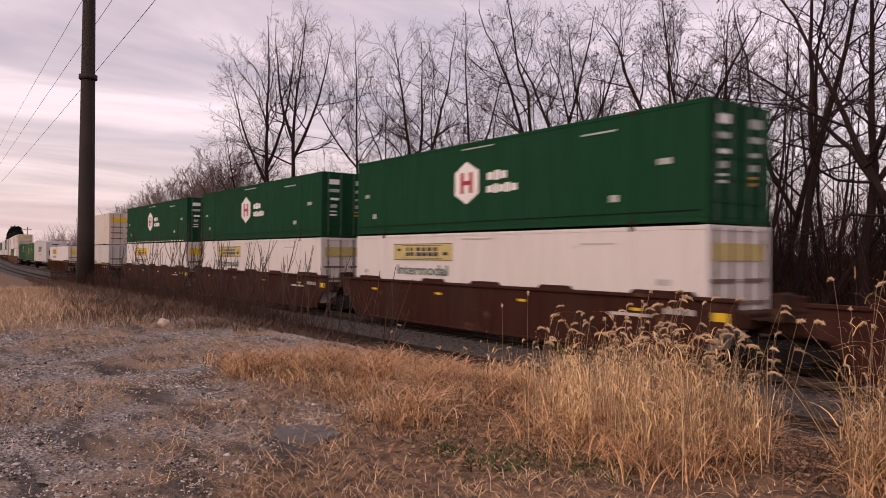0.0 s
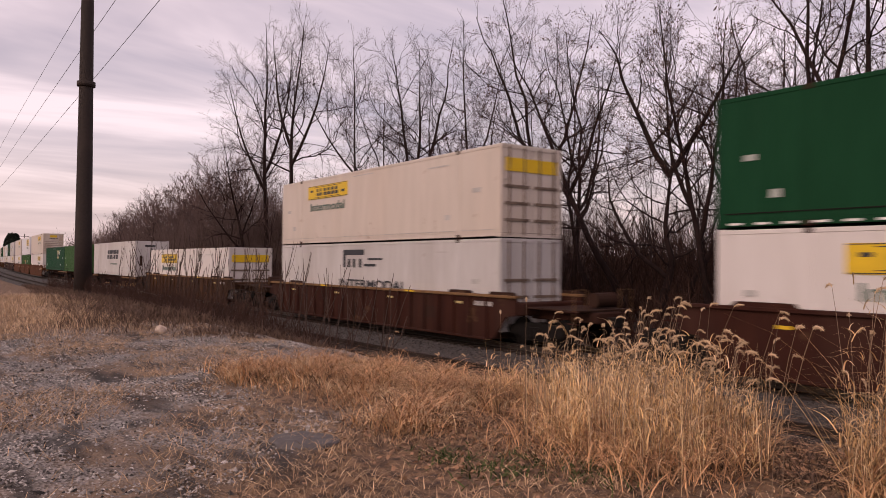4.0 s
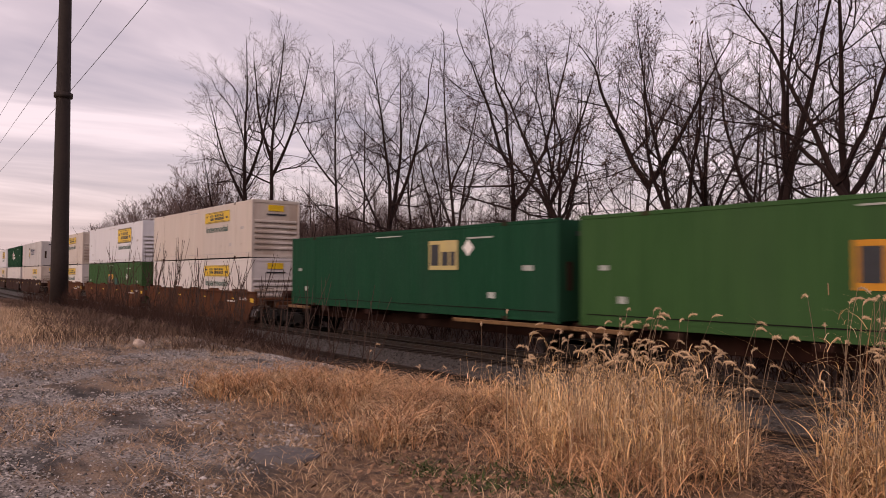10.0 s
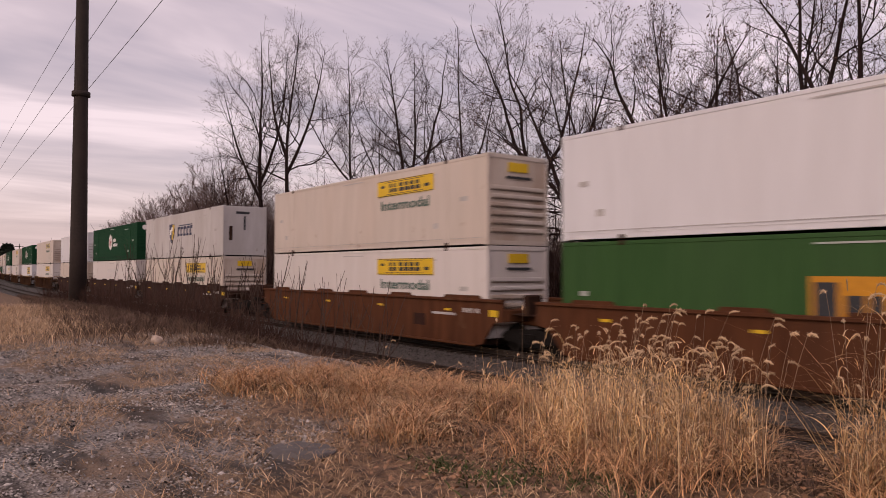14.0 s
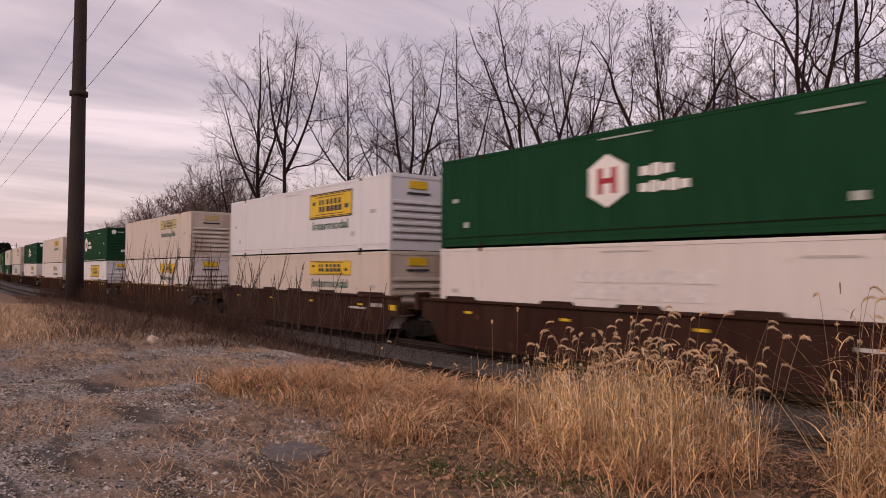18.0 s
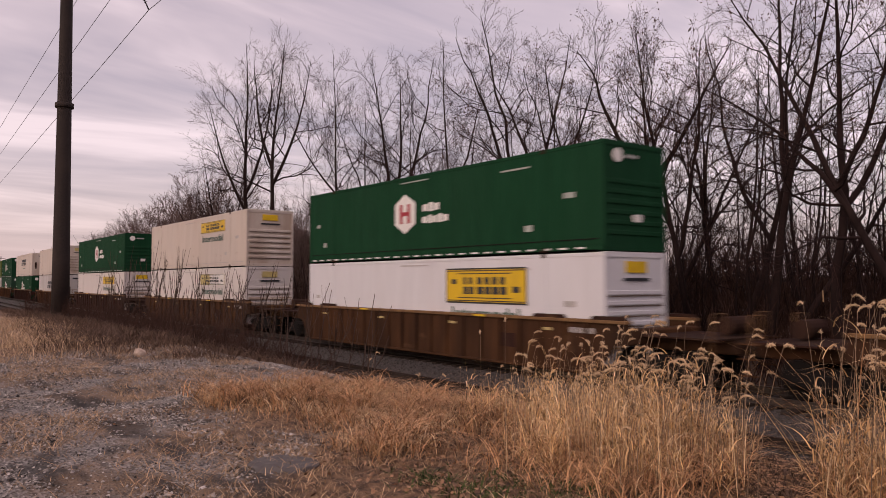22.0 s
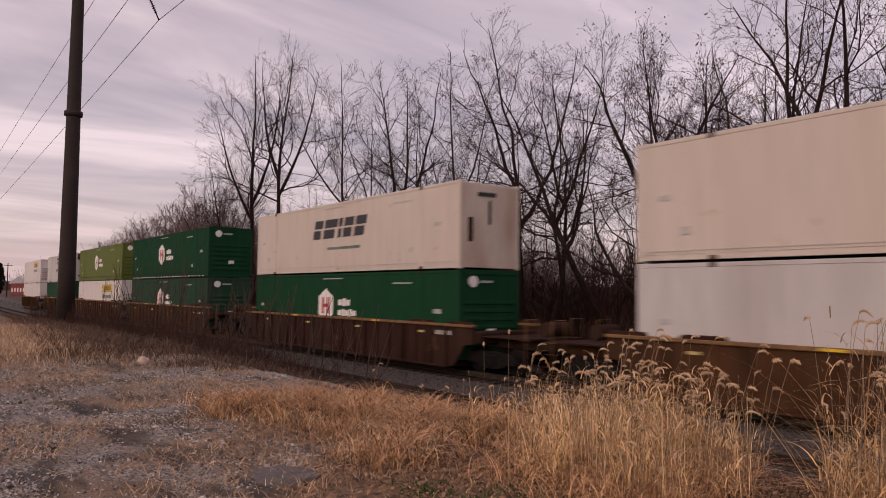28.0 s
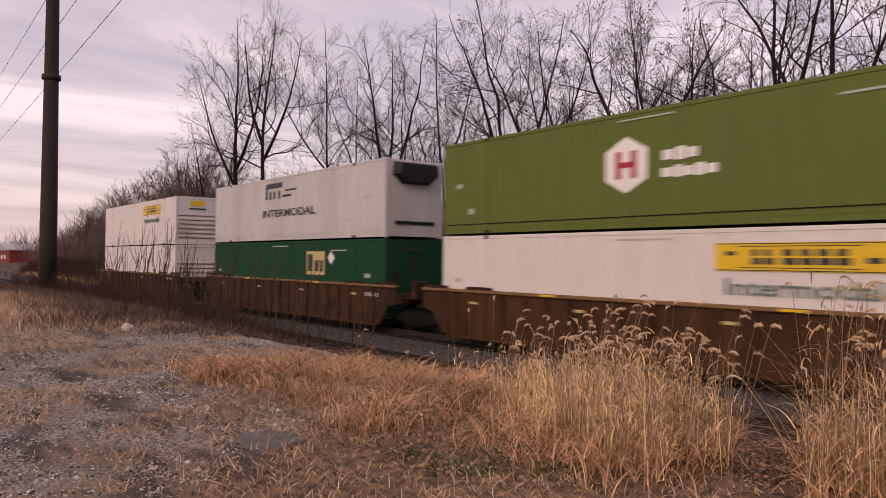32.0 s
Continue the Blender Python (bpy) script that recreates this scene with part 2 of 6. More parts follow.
M["straw"] = mat("dry_straw", (0.65, 0.43, 0.215), (0.44, 0.27, 0.13), 0.9, 3, 0.0, dirt=0.5, dark=(0.20, 0.10, 0.045), vary=0.72)
M["russet"] = mat("russet_grass", (0.62, 0.36, 0.19), (0.36, 0.19, 0.10), 0.9, 3, 0.0, dirt=0.5, dark=(0.15, 0.068, 0.035), vary=0.6)
M["matted"] = mat("matted_straw", (0.54, 0.365, 0.225), (0.28, 0.175, 0.105), 0.95, 3, 0.0, dirt=0.5, vary=0.6)
M["palestraw"] = mat("pale_meadow_straw", (0.60, 0.43, 0.285), (0.40, 0.27, 0.175), 0.95, 3, 0.0, dirt=0.4, dark=(0.22, 0.13, 0.08), vary=0.45)
M["curl"] = mat("bleached_curled_blades", (0.86, 0.63, 0.39), (0.66, 0.46, 0.27), 0.85, 3, 0.0, dirt=0.3, vary=0.35)
M["plume"] = mat("pale_seed_heads", (0.57, 0.41, 0.265), (0.38, 0.265, 0.16), 0.95, 20, 0.0, vary=0.3)
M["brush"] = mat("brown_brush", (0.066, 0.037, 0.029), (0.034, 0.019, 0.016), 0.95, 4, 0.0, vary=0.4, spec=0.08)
M["whip"] = mat("whip_bark", (0.072, 0.046, 0.036), (0.042, 0.027, 0.022), 0.95, 4, 0.0, vary=0.4)
M["slab"] = mat("dark_grey_stone", (0.13, 0.115, 0.112), (0.085, 0.075, 0.073), 0.9, 14, 0.4)
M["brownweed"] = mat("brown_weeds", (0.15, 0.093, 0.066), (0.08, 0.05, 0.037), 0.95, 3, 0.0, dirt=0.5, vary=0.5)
M["weed"] = mat("winter_green_weeds", (0.075, 0.10, 0.03), (0.05, 0.065, 0.02), 0.9, 6, 0.0, vary=0.4)
M["stone"] = mat("grey_gravel", (0.39, 0.352, 0.328), (0.12, 0.106, 0.10), 0.9, 20, 0.3, vary=0.95)
M["ballast"] = mat("sooty_ballast", (0.115, 0.100, 0.094), (0.045, 0.039, 0.037), 0.95, 20, 0.3, vary=0.5, spec=0.08)
M["leaf"] = mat("fallen_leaves", (0.33, 0.19, 0.115), (0.15, 0.08, 0.048), 0.9, 9, 0.0, vary=0.6)
M["boulder"] = mat("pale_boulder", (0.50, 0.40, 0.33), (0.38, 0.29, 0.24), 0.9, 9, 0.5)
M["wire"] = mat("grey_conductor", (0.06, 0.055, 0.06), None, 0.6, 10, 0.0, metal=0.4)
M["redwall"] = mat("red_metal_siding", (0.22, 0.03, 0.03), (0.17, 0.024, 0.025), 0.7, 2, 0.1)
M["paleroof"] = mat("pale_metal_roof", (0.42, 0.38, 0.40), None, 0.6, 2, 0.1)
M["black"] = mat("black_plastic", (0.012, 0.012, 0.013), None, 0.6, 10, 0.1)
M["evergreen"] = mat("dark_conifer", (0.022, 0.030, 0.020), (0.013, 0.018, 0.013), 0.95, 3, 0.0, vary=0.4)
M["concrete"] = mat("bleached_concrete", (0.50, 0.40, 0.26), None, 0.9, 6, 0.2)


# ---------------------------------------------------------------- mesh helpers
def mesh_of(name, verts, faces, material):
    me = bpy.data.meshes.new(name)
    me.from_pydata([tuple(v) for v in verts], [], [tuple(f) for f in faces])
    me.materials.append(material)
    me.update()
    return me


def link_mesh(name, me, parent=None, label=""):
    ob = new(name, me)
    if parent is not None:
        ob.parent = parent
    if label:
        ob["label"] = label
    return ob


def part(name, bm, material, parent, label=""):
    me = bpy.data.meshes.new(name)
    bm.to_mesh(me)
    bm.free()
    me.materials.append(material)
    return link_mesh(name, me, parent, label)


def box_into(bm, x0, x1, y0, y1, z0, z1, bevel=0.0):
    r = bmesh.ops.create_cube(bm, size=1.0, matrix=Matrix.Translation(((x0 + x1) / 2, (y0 + y1) / 2, (z0 + z1) / 2)) @ Matrix.Diagonal((x1 - x0, y1 - y0, z1 - z0, 1)))
    if bevel:
        edges = {e for v in r["verts"] for e in v.link_edges}
        bmesh.ops.bevel(bm, geom=list(edges), offset=bevel, segments=1, affect="EDGES")


def box(name, x0, x1, y0, y1, z0, z1, material, parent, label="", bevel=0.0):
    bm = bmesh.new()
    box_into(bm, x0, x1, y0, y1, z0, z1, bevel)
    return part(name, bm, material, parent, label)


def tube_data(points, radii, sides, base=0):
    """Rings round a polyline: vertices and faces, for joining into one mesh."""
    pts = [Vector(p) for p in points]
    vs, fs = [], []
    side = None
    for i, p in enumerate(pts):
        d = (pts[min(i + 1, len(pts) - 1)] - pts[max(i - 1, 0)])
        d = d.normalized() if d.length > 1e-9 else Vector((0, 0, 1))
        ref = side if side is not None else (Vector((1, 0, 0)) if abs(d.x) < 0.8 else Vector((0, 1, 0)))
        u = (ref - d * ref.dot(d))
        u = u.normalized() if u.length > 1e-6 else d.orthogonal().normalized()
        w = d.cross(u)
        side = u
        for k in range(sides):
            a = 2 * math.pi * k / sides
            vs.append(p + (u * math.cos(a) + w * math.sin(a)) * radii[i])
    for i in range(len(pts) - 1):
        for k in range(sides):
            a, b = i * sides + k, i * sides + (k + 1) % sides
            fs.append((base + a, base + b, base + b + sides, base + a + sides))
    return vs, fs


def tube(name, points, radii, sides, material, parent=None, label=""):
    vs, fs = tube_data(points, radii, sides)
    n = len(points)
    fs.append(tuple(reversed(range(sides))))
    fs.append(tuple(range((n - 1) * sides, n * sides)))
    me = mesh_of(name, vs, fs, material)
    for poly in me.polygons[:-2]:
        poly.use_smooth = True
    return link_mesh(name, me, parent, label)


def thing(name, label, category, group="", kind="", at=(0, 0, 0)):
    ob = new(name)
    ob.location = at
    return tagged(ob, label, category, group, kind)


# ---------------------------------------------------------------- ground
def bend(x):
    """How far the line swings away from straight towards its distant end."""
    if x < -200:
        return 5.175 + 0.069 * (-200 - x)
    return 0.00023 * (x + 50) ** 2 if x < -50 else 0.0


def smooth(a, b, v):
    t = np.clip((v - a) / (b - a), 0, 1)
    return t * t * (3 - 2 * t)


def bend_of(x):
    return np.where(x < -200, 5.175 + 0.069 * (-200 - x), 0.00023 * (x + 50) ** 2)


def ground_height(x, y):
    yy = y - np.where(x < -50, bend_of(x), 0)
    lot = 0.88 - 0.25 * smooth(-30, -60, x) + 0.05 * np.sin(x * 0.7) * np.sin(y * 0.9) + 0.02 * np.sin(x * 2.9 + y * 1.7)
    z = lot + (-0.52 - lot) * smooth(5.8, 10.6, yy)
    z = z + (-0.24 + 0.52) * smooth(13.1, 14.4, yy)
    z = z + (-0.75 + 0.24) * smooth(17.6, 19.4, yy)
    z = z + 1.0 * smooth(20.5, 26, yy) + 1.6 * smooth(29, 52, yy)
    return z


def axis(parts):
    v = np.concatenate([np.arange(a, b, s) for a, b, s in parts])
    return np.append(v, parts[-1][1])


def gravel_mask(x, y):
    edge = 2.3 + 0.36 * (-5 - x)
    wob = 0.5 * np.sin(x * 1.3 + 0.6) + 0.35 * np.sin(x * 3.1 + y * 2.0)
    near = smooth(0.5, -0.5, y - edge + wob)
    far = smooth(-9.6, -11.0, x + wob * 0.5) * smooth(7.8, 6.8, y + 0.4 * wob) * smooth(-19, -16.5, x + wob)
    return np.maximum(near * smooth(-19, -15, x + 2.0 * wob), far)


def damp_mask(x, y):
    """A broken dark line of damp soil along the edge of the wheel track."""
    line = 2.15 + 0.035 * (x + 14) + 0.14 * np.sin(x * 1.7) + 0.07 * np.sin(x * 4.3 + 1)
    gaps = smooth(-0.35, 0.3, np.sin(x * 2.1 + 0.4) + 0.6 * np.sin(x * 5.7 + y * 3))
    return np.exp(-((y - line) / 0.16) ** 2) * gaps * smooth(-15, -13, x) * smooth(-3.6, -4.6, x)


def make_ground():
    xs = axis([(-3000, -400, 200), (-400, -120, 10), (-120, -45, 2.0), (-45, -24, 0.5), (-24, 6, 0.16), (6, 30, 1.5), (30, 150, 15), (150, 2000, 200)])
    ys = axis([(-2000, -120, 200), (-120, -10, 8), (-10, -1, 0.6), (-1, 12, 0.16), (12, 22, 0.3), (22, 60, 2.0), (60, 200, 15), (200, 3000, 200)])
    X, Y = np.meshgrid(xs, ys)
    Z = ground_height(X, Y)
    rng = np.random.default_rng(4)
    near = (X > -30) & (X < 6) & (Y > -2) & (Y < 12)
    Z = Z + np.where(near, rng.normal(0, 0.008, X.shape), 0)
    nx, ny = len(xs), len(ys)
    verts = np.stack([X.ravel(), Y.ravel(), Z.ravel()], 1)
    i = np.arange(nx * ny).reshape(ny, nx)
    faces = np.stack([i[:-1, :-1].ravel(), i[:-1, 1:].ravel(), i[1:, 1:].ravel(), i[1:, :-1].ravel()], 1)
    me = mesh_of("ground", verts.tolist(), faces.tolist(), ground_material())
    yy = Y - np.where(X < -50, bend_of(X), 0)
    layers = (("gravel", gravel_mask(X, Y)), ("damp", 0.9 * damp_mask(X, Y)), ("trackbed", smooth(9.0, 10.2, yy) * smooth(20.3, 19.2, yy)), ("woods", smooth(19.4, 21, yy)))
    for key, val in layers:
        at = me.attributes.new(key, "FLOAT", "POINT")
        at.data.foreach_set("value", val.ravel().astype(np.float32))
    for poly in me.polygons:
        poly.use_smooth = True
    tagged(link_mesh("ground", me), "gravel lot, dry grass verge and ballast beside a railway", "ground", kind="structure")


def ground_material():
    m = bpy.data.materials.new("ground_soil")
    m.use_nodes = True
    tr = m.node_tree
    n = tr.nodes
    bsdf = n["Principled BSDF"]
    co = n.new("ShaderNodeTexCoord")

    def noise_tone(scale, lo, hi, detail=8.0, a=0.35, b=0.65):
        t = n.new("ShaderNodeTexNoise")
        t.inputs["Scale"].default_value, t.inputs["Detail"].default_value = scale, detail
        link(tr, co.outputs["Object"], t.inputs["Vector"])
        r = n.new("ShaderNodeValToRGB")
        r.color_ramp.elements[0].position, r.color_ramp.elements[0].color = a, rgba(lo)
        r.color_ramp.elements[1].position, r.color_ramp.elements[1].color = b, rgba(hi)
        link(tr, t.outputs["Fac"], r.inputs[0])
        return t, r

    def blend(fac, a, b):
        x = n.new("ShaderNodeMix")
        x.data_type = "RGBA"
        link(tr, fac, x.inputs["Factor"])
        link(tr, a, x.inputs["A"])
        link(tr, b, x.inputs["B"])
        return x.outputs["Result"]

    def attr(key):
        a = n.new("ShaderNodeAttribute")
        a.attribute_name = key
        return a.outputs["Fac"]

    _, straw = noise_tone(9, (0.06, 0.034, 0.021), (0.25, 0.145, 0.08))
    _, soil = noise_tone(1.6, (0.09, 0.058, 0.038), (0.26, 0.162, 0.098))
    pebble = n.new("ShaderNodeTexVoronoi")
    pebble.inputs["Scale"].default_value = 48
    link(tr, co.outputs["Object"], pebble.inputs["Vector"])
    peb = n.new("ShaderNodeValToRGB")
    peb.color_ramp.elements[0].color, peb.color_ramp.elements[1].color = (0.035, 0.031, 0.029, 1), (0.37, 0.333, 0.31, 1)
    sepc = n.new("ShaderNodeSeparateColor")
    link(tr, pebble.outputs["Color"], sepc.inputs[0])
    link(tr, sepc.outputs[0], peb.inputs[0])
    patch, pr = noise_tone(0.9, (0, 0, 0), (0.85, 0.85, 0.85), 8.0, 0.42, 0.57)
    lot = blend(pr.outputs[0], peb.outputs[0], soil.outputs[0])
    mp = n.new("ShaderNodeMapping")
    mp.inputs["Rotation"].default_value = (0, 0, radians(25))
    mp.inputs["Scale"].default_value = (0.8, 2.6, 1.0)
    link(tr, co.outputs["Object"], mp.inputs[0])
    wet, wr = noise_tone(1.2, (0, 0, 0), (0.8, 0.8, 0.8), 12.0, 0.49, 0.62)
    link(tr, mp.outputs[0], wet.inputs["Vector"])
    mud = n.new("ShaderNodeRGB")
    mud.outputs[0].default_value = (0.020, 0.015, 0.013, 1)
    lot = blend(wr.outputs[0], lot, mud.outputs[0])
    _, bal = noise_tone(26, (0.020, 0.017, 0.016), (0.090, 0.077, 0.072))
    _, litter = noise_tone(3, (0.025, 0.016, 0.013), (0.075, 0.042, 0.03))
    c = blend(attr("gravel"), straw.outputs[0], lot)
    c = blend(attr("damp"), c, mud.outputs[0])
    c = blend(attr("trackbed"), c, bal.outputs[0])
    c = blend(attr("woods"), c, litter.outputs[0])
    link(tr, c, bsdf.inputs["Base Color"])
    bsdf.inputs["Roughness"].default_value = 0.95
    bp = n.new("ShaderNodeBump")
    bp.inputs["Strength"].default_value, bp.inputs["Distance"].default_value = 0.8, 0.02
    link(tr, pebble.outputs["Distance"], bp.inputs["Height"])
    link(tr, bp.outputs[0], bsdf.inputs["Normal"])
    return m


make_ground()


# ---------------------------------------------------------------- tracks
def line_points(y, z, step=6.0, x0=-700.0, x1=120.0):
    n = int((x1 - x0) / step)
    return [(x0 + i * step, y + bend(x0 + i * step), z) for i in range(n + 1)]


def rail(name, y, top, label, material):
    """A rail's foot, web and head as one rolled section along the line."""
    half = [(0.075, 0.0), (0.075, 0.02), (0.012, 0.035), (0.012, 0.12), (0.036, 0.13), (0.036, 0.165), (0.028, 0.172)]
    prof = [(a, b) for a, b in half] + [(-a, b) for a, b in reversed(half)]
    pts = line_points(y, top - 0.172)
    k = len(prof)
    vs = [(x, yy + a, z + b) for x, yy, z in pts for a, b in prof]
    fs = [(i * k + j, (i + 1) * k + j, (i + 1) * k + (j + 1) % k, i * k + (j + 1) % k) for i in range(len(pts) - 1) for j in range(k)]
    return tagged(link_mesh(name, mesh_of(name, vs, fs, M[material])), label, "rail", "rails of the two tracks", "structure")


for y0, top, label, key in ((16.0, 0.0, "worn steel rail of the main track on ballast", "railhead"), (12.05, -0.30, "rusty steel rail of the weedy side track", "rustrail")):
    for s in (-0.7535, 0.7535):
        rail("rail", y0 + s, top, label, key)


def make_ties():
    rng = random.Random(8)
    bm = bmesh.new()
    box_into(bm, -0.115, 0.115, -1.3, 1.3, -0.17, 0, 0.012)
    me = bpy.data.meshes.new("tie")
    bm.to_mesh(me)
    bm.free()
    me.materials.append(M["tie"])
    for y0, top, nm in ((16.0, -0.172, "main_track_bed"), (12.05, -0.495, "side_track_bed")):
        bed = thing(nm, "row of dark weathered wooden ties bedded in ballast", "track", kind="structure")
        for i in range(150):
            x = -66 + i * 0.54
            ob = link_mesh("tie", me, bed)
            ob.location = (x + rng.uniform(-0.03, 0.03), y0 + bend(x) + rng.uniform(-0.05, 0.05), top + rng.uniform(-0.012, 0.004))
            ob.rotation_euler = (0, 0, rng.uniform(-0.015, 0.015))


make_ties()


# ---------------------------------------------------------------- freight containers
LENGTH, HALF, TALL = 16.154, 1.295, 2.896


def flat_panel(name, x0, x1, z0, z1, material, parent, label="", y=-HALF - 0.006, skew=0.0):
    """A decal: a thin plate just proud of the near wall; skew leans its upright edges."""
    vs = [(x0, y, z0), (x1, y, z0), (x1 + skew, y, z1), (x0 + skew, y, z1)]
    vs += [(a, y + 0.004, c) for a, _, c in vs]
    fs = [(0, 1, 2, 3), (7, 6, 5, 4), (0, 4, 5, 1), (1, 5, 6, 2), (2, 6, 7, 3), (3, 7, 4, 0)]
    return link_mesh(name, mesh_of(name, vs, fs, material), parent, label)


def bars_into(vs, fs, rects, y, skew=0.0):
    for x0, x1, z0, z1 in rects:
        k = len(vs)
        s0, s1 = skew * z0, skew * z1
        quad = [(x0 + s0, z0), (x1 + s0, z0), (x1 + s1, z1), (x0 + s1, z1)]
        vs += [(a, y, c) for a, c in quad] + [(a, y + 0.004, c) for a, c in quad]
        fs += [(k, k + 1, k + 2, k + 3), (k, k + 4, k + 5, k + 1), (k + 1, k + 5, k + 6, k + 2), (k + 2, k + 6, k + 7, k + 3), (k + 3, k + 7, k + 4, k)]


def bars(name, rects, material, parent, label="", y=-HALF - 0.006, skew=0.0):
    """Marks that cannot be read, or stand for a maker's lettering: plain upright and flat bars."""
    for rect in rects:
        vs, fs = [], []
        bars_into(vs, fs, [rect], y, skew)
        ob = link_mesh(name, mesh_of(name, vs, fs, material), parent, label)
    return ob


def lettering(name, text, x0, x1, z0, z1, material, parent, label):
    cu = bpy.data.curves.new("lettering", "FONT")
    cu.body, cu.extrude, cu.offset = text, 0.002, 0.02
    tmp = bpy.data.objects.new("lettering", cu)
    scene.collection.objects.link(tmp)
    me = bpy.data.meshes.new_from_object(tmp.evaluated_get(bpy.context.evaluated_depsgraph_get()))
    bpy.data.objects.remove(tmp)
    co = np.array([v.co for v in me.vertices])
    lo, hi = co.min(0), co.max(0)
    for v in me.vertices:
        px = (v.co.x - lo[0]) / (hi[0] - lo[0])
        pz = (v.co.y - lo[1]) / (hi[1] - lo[1])
        v.co = (x0 + px * (x1 - x0), -HALF - 0.008 + v.co.z, z0 + pz * (z1 - z0))
    me.materials.clear()
    me.materials.append(material)
    return link_mesh(name, me, parent, label)


def wall_sheet(name, y, out, period, depth, material, parent):
    """A side wall folded into shallow upright corrugations, with a thickness of its own."""
    x0, x1, z0, z1 = -LENGTH + 0.13, -0.13, 0.17, TALL - 0.10
    n = max(1, int((x1 - x0) / period))
    step = (x1 - x0) / n
    prof = []
    for i in range(n):
        a = x0 + i * step
        for f, d in ((0.0, 0.0), (0.42, 0.0), (0.5, depth), (0.92, depth)):
            prof.append((a + f * step, d))
    prof.append((x1, 0.0))
    vs = [(a, y + out * (-0.012 + -d), z) for a, d in prof for z in (z0, z1)] + [(a, y - out * 0.06, z) for a, d in prof for z in (z0, z1)]
    k = len(prof)
    fs = []
    for i in range(k - 1):
        a = 2 * i
        fs.append((a, a + 2, a + 3, a + 1))
        b = 2 * (k + i)
        fs.append((b, b + 1, b + 3, b + 2))
        fs.append((a + 1, a + 3, b + 3, b + 1))
        fs.append((a, b, b + 2, a + 2))
    return link_mesh(name, mesh_of(name, vs, fs, material), parent)


def container_frame(root, paint, rail_paint, period, depth):
    for out, y in ((-1, -HALF), (1, HALF)):
        wall_sheet("side_wall", y, out, period, depth, paint, root)
        ya, yb = sorted((y, y - out * 0.09))
        box("top_rail", -LENGTH + 0.12, -0.12, ya, yb, TALL - 0.11, TALL - 0.01, rail_paint, root, bevel=0.01)
        box("bottom_rail", -LENGTH + 0.12, -0.12, ya + 0.028 * (out < 0), yb - 0.028 * (out > 0), 0.03, 0.19, rail_paint, root, bevel=0.01)
        for x in (-0.16, -LENGTH):
            box("corner_post", x, x + 0.16, ya, yb, 0.12, TALL - 0.12, rail_paint, root, bevel=0.012)
        for x in (-2.17, -14.08):
            box("lift_post", x - 0.09, x + 0.09, *sorted((y + out * 0.003, y - out * 0.08)), 0.10, TALL - 0.10, rail_paint, root)
            for z in (0.0, TALL - 0.13):
                box("lift_casting", x - 0.09, x + 0.09, *sorted((y + out * 0.006, y - out * 0.15)), z, z + 0.13, M["cardark"], root, "dark stained corner casting", bevel=0.012)
        for x in (-0.18, -LENGTH):
            for z in (0.0, TALL - 0.12):
                box("corner_casting", x, x + 0.18, *sorted((y + out * 0.002, y - out * 0.16)), z, z + 0.12, rail_paint, root, bevel=0.012)
    roof = bmesh.new()
    box_into(roof, -LENGTH + 0.12, -0.12, -HALF + 0.09, HALF - 0.09, TALL - 0.05, TALL - 0.025)
    for i in range(16):
        x = -LENGTH + 0.6 + i
        box_into(roof, x, x + 0.08, -HALF + 0.12, HALF - 0.12, TALL - 0.03, TALL - 0.012)
    part("roof", roof, paint, root)
    box("floor", -LENGTH + 0.1, -0.1, -HALF + 0.09, HALF - 0.09, 0.06, 0.17, M["steel"], root)


def end_ribbed(root, paint, x, face, small=None):
    """The closed nose: a sheet with flat horizontal ribs."""
    bm = bmesh.new()
    a, b = sorted((x - face * 0.03, x - face * 0.08))
    box_into(bm, a, b, -HALF + 0.09, HALF - 0.09, 0.1, TALL - 0.1)
    part("nose_wall", bm, M["stained"] if paint.name == "aged_white_paint" else paint, root, "brown-stained end wall" if paint.name == "aged_white_paint" else "")
    for i in range(6):
        z = 0.42 + i * 0.27
        bm = bmesh.new()
        a, b = sorted((x - face * 0.03, x + face * 0.008))
        box_into(bm, a, b, -HALF + 0.16, HALF - 0.16, z, z + 0.13, 0.02)
        if paint.name in ("aged_white_paint", "white_paint", "clean_white_paint"):
            # thin dark strip below each rib, standing out as far as the rib
            box("vent_slit", a, b, -HALF + 0.17, HALF - 0.17, z - 0.036, z - 0.012, M["mottled"], root, "thin dark strip under a rib")
        part("nose_rib", bm, M["nose"] if paint.name in ("aged_white_paint", "white_paint") and i < 4 else paint, root)
    for z0 in (0.0, TALL - 0.14):
        a, b = sorted((x, x - face * 0.1))
        box("end_rail", a, b, -HALF + 0.1, HALF - 0.1, z0 + 0.01, z0 + 0.15, paint, root)
    if small:
        a, b = sorted((x - face * 0.02, x + face * 0.012))
        box("end_decal", a, b, -0.42, 0.42, 2.36, 2.66, small, root, "small yellow end panel")
        box("end_mark", a, b, -0.5, 0.55, 2.14, 2.22, M["ink"], root)


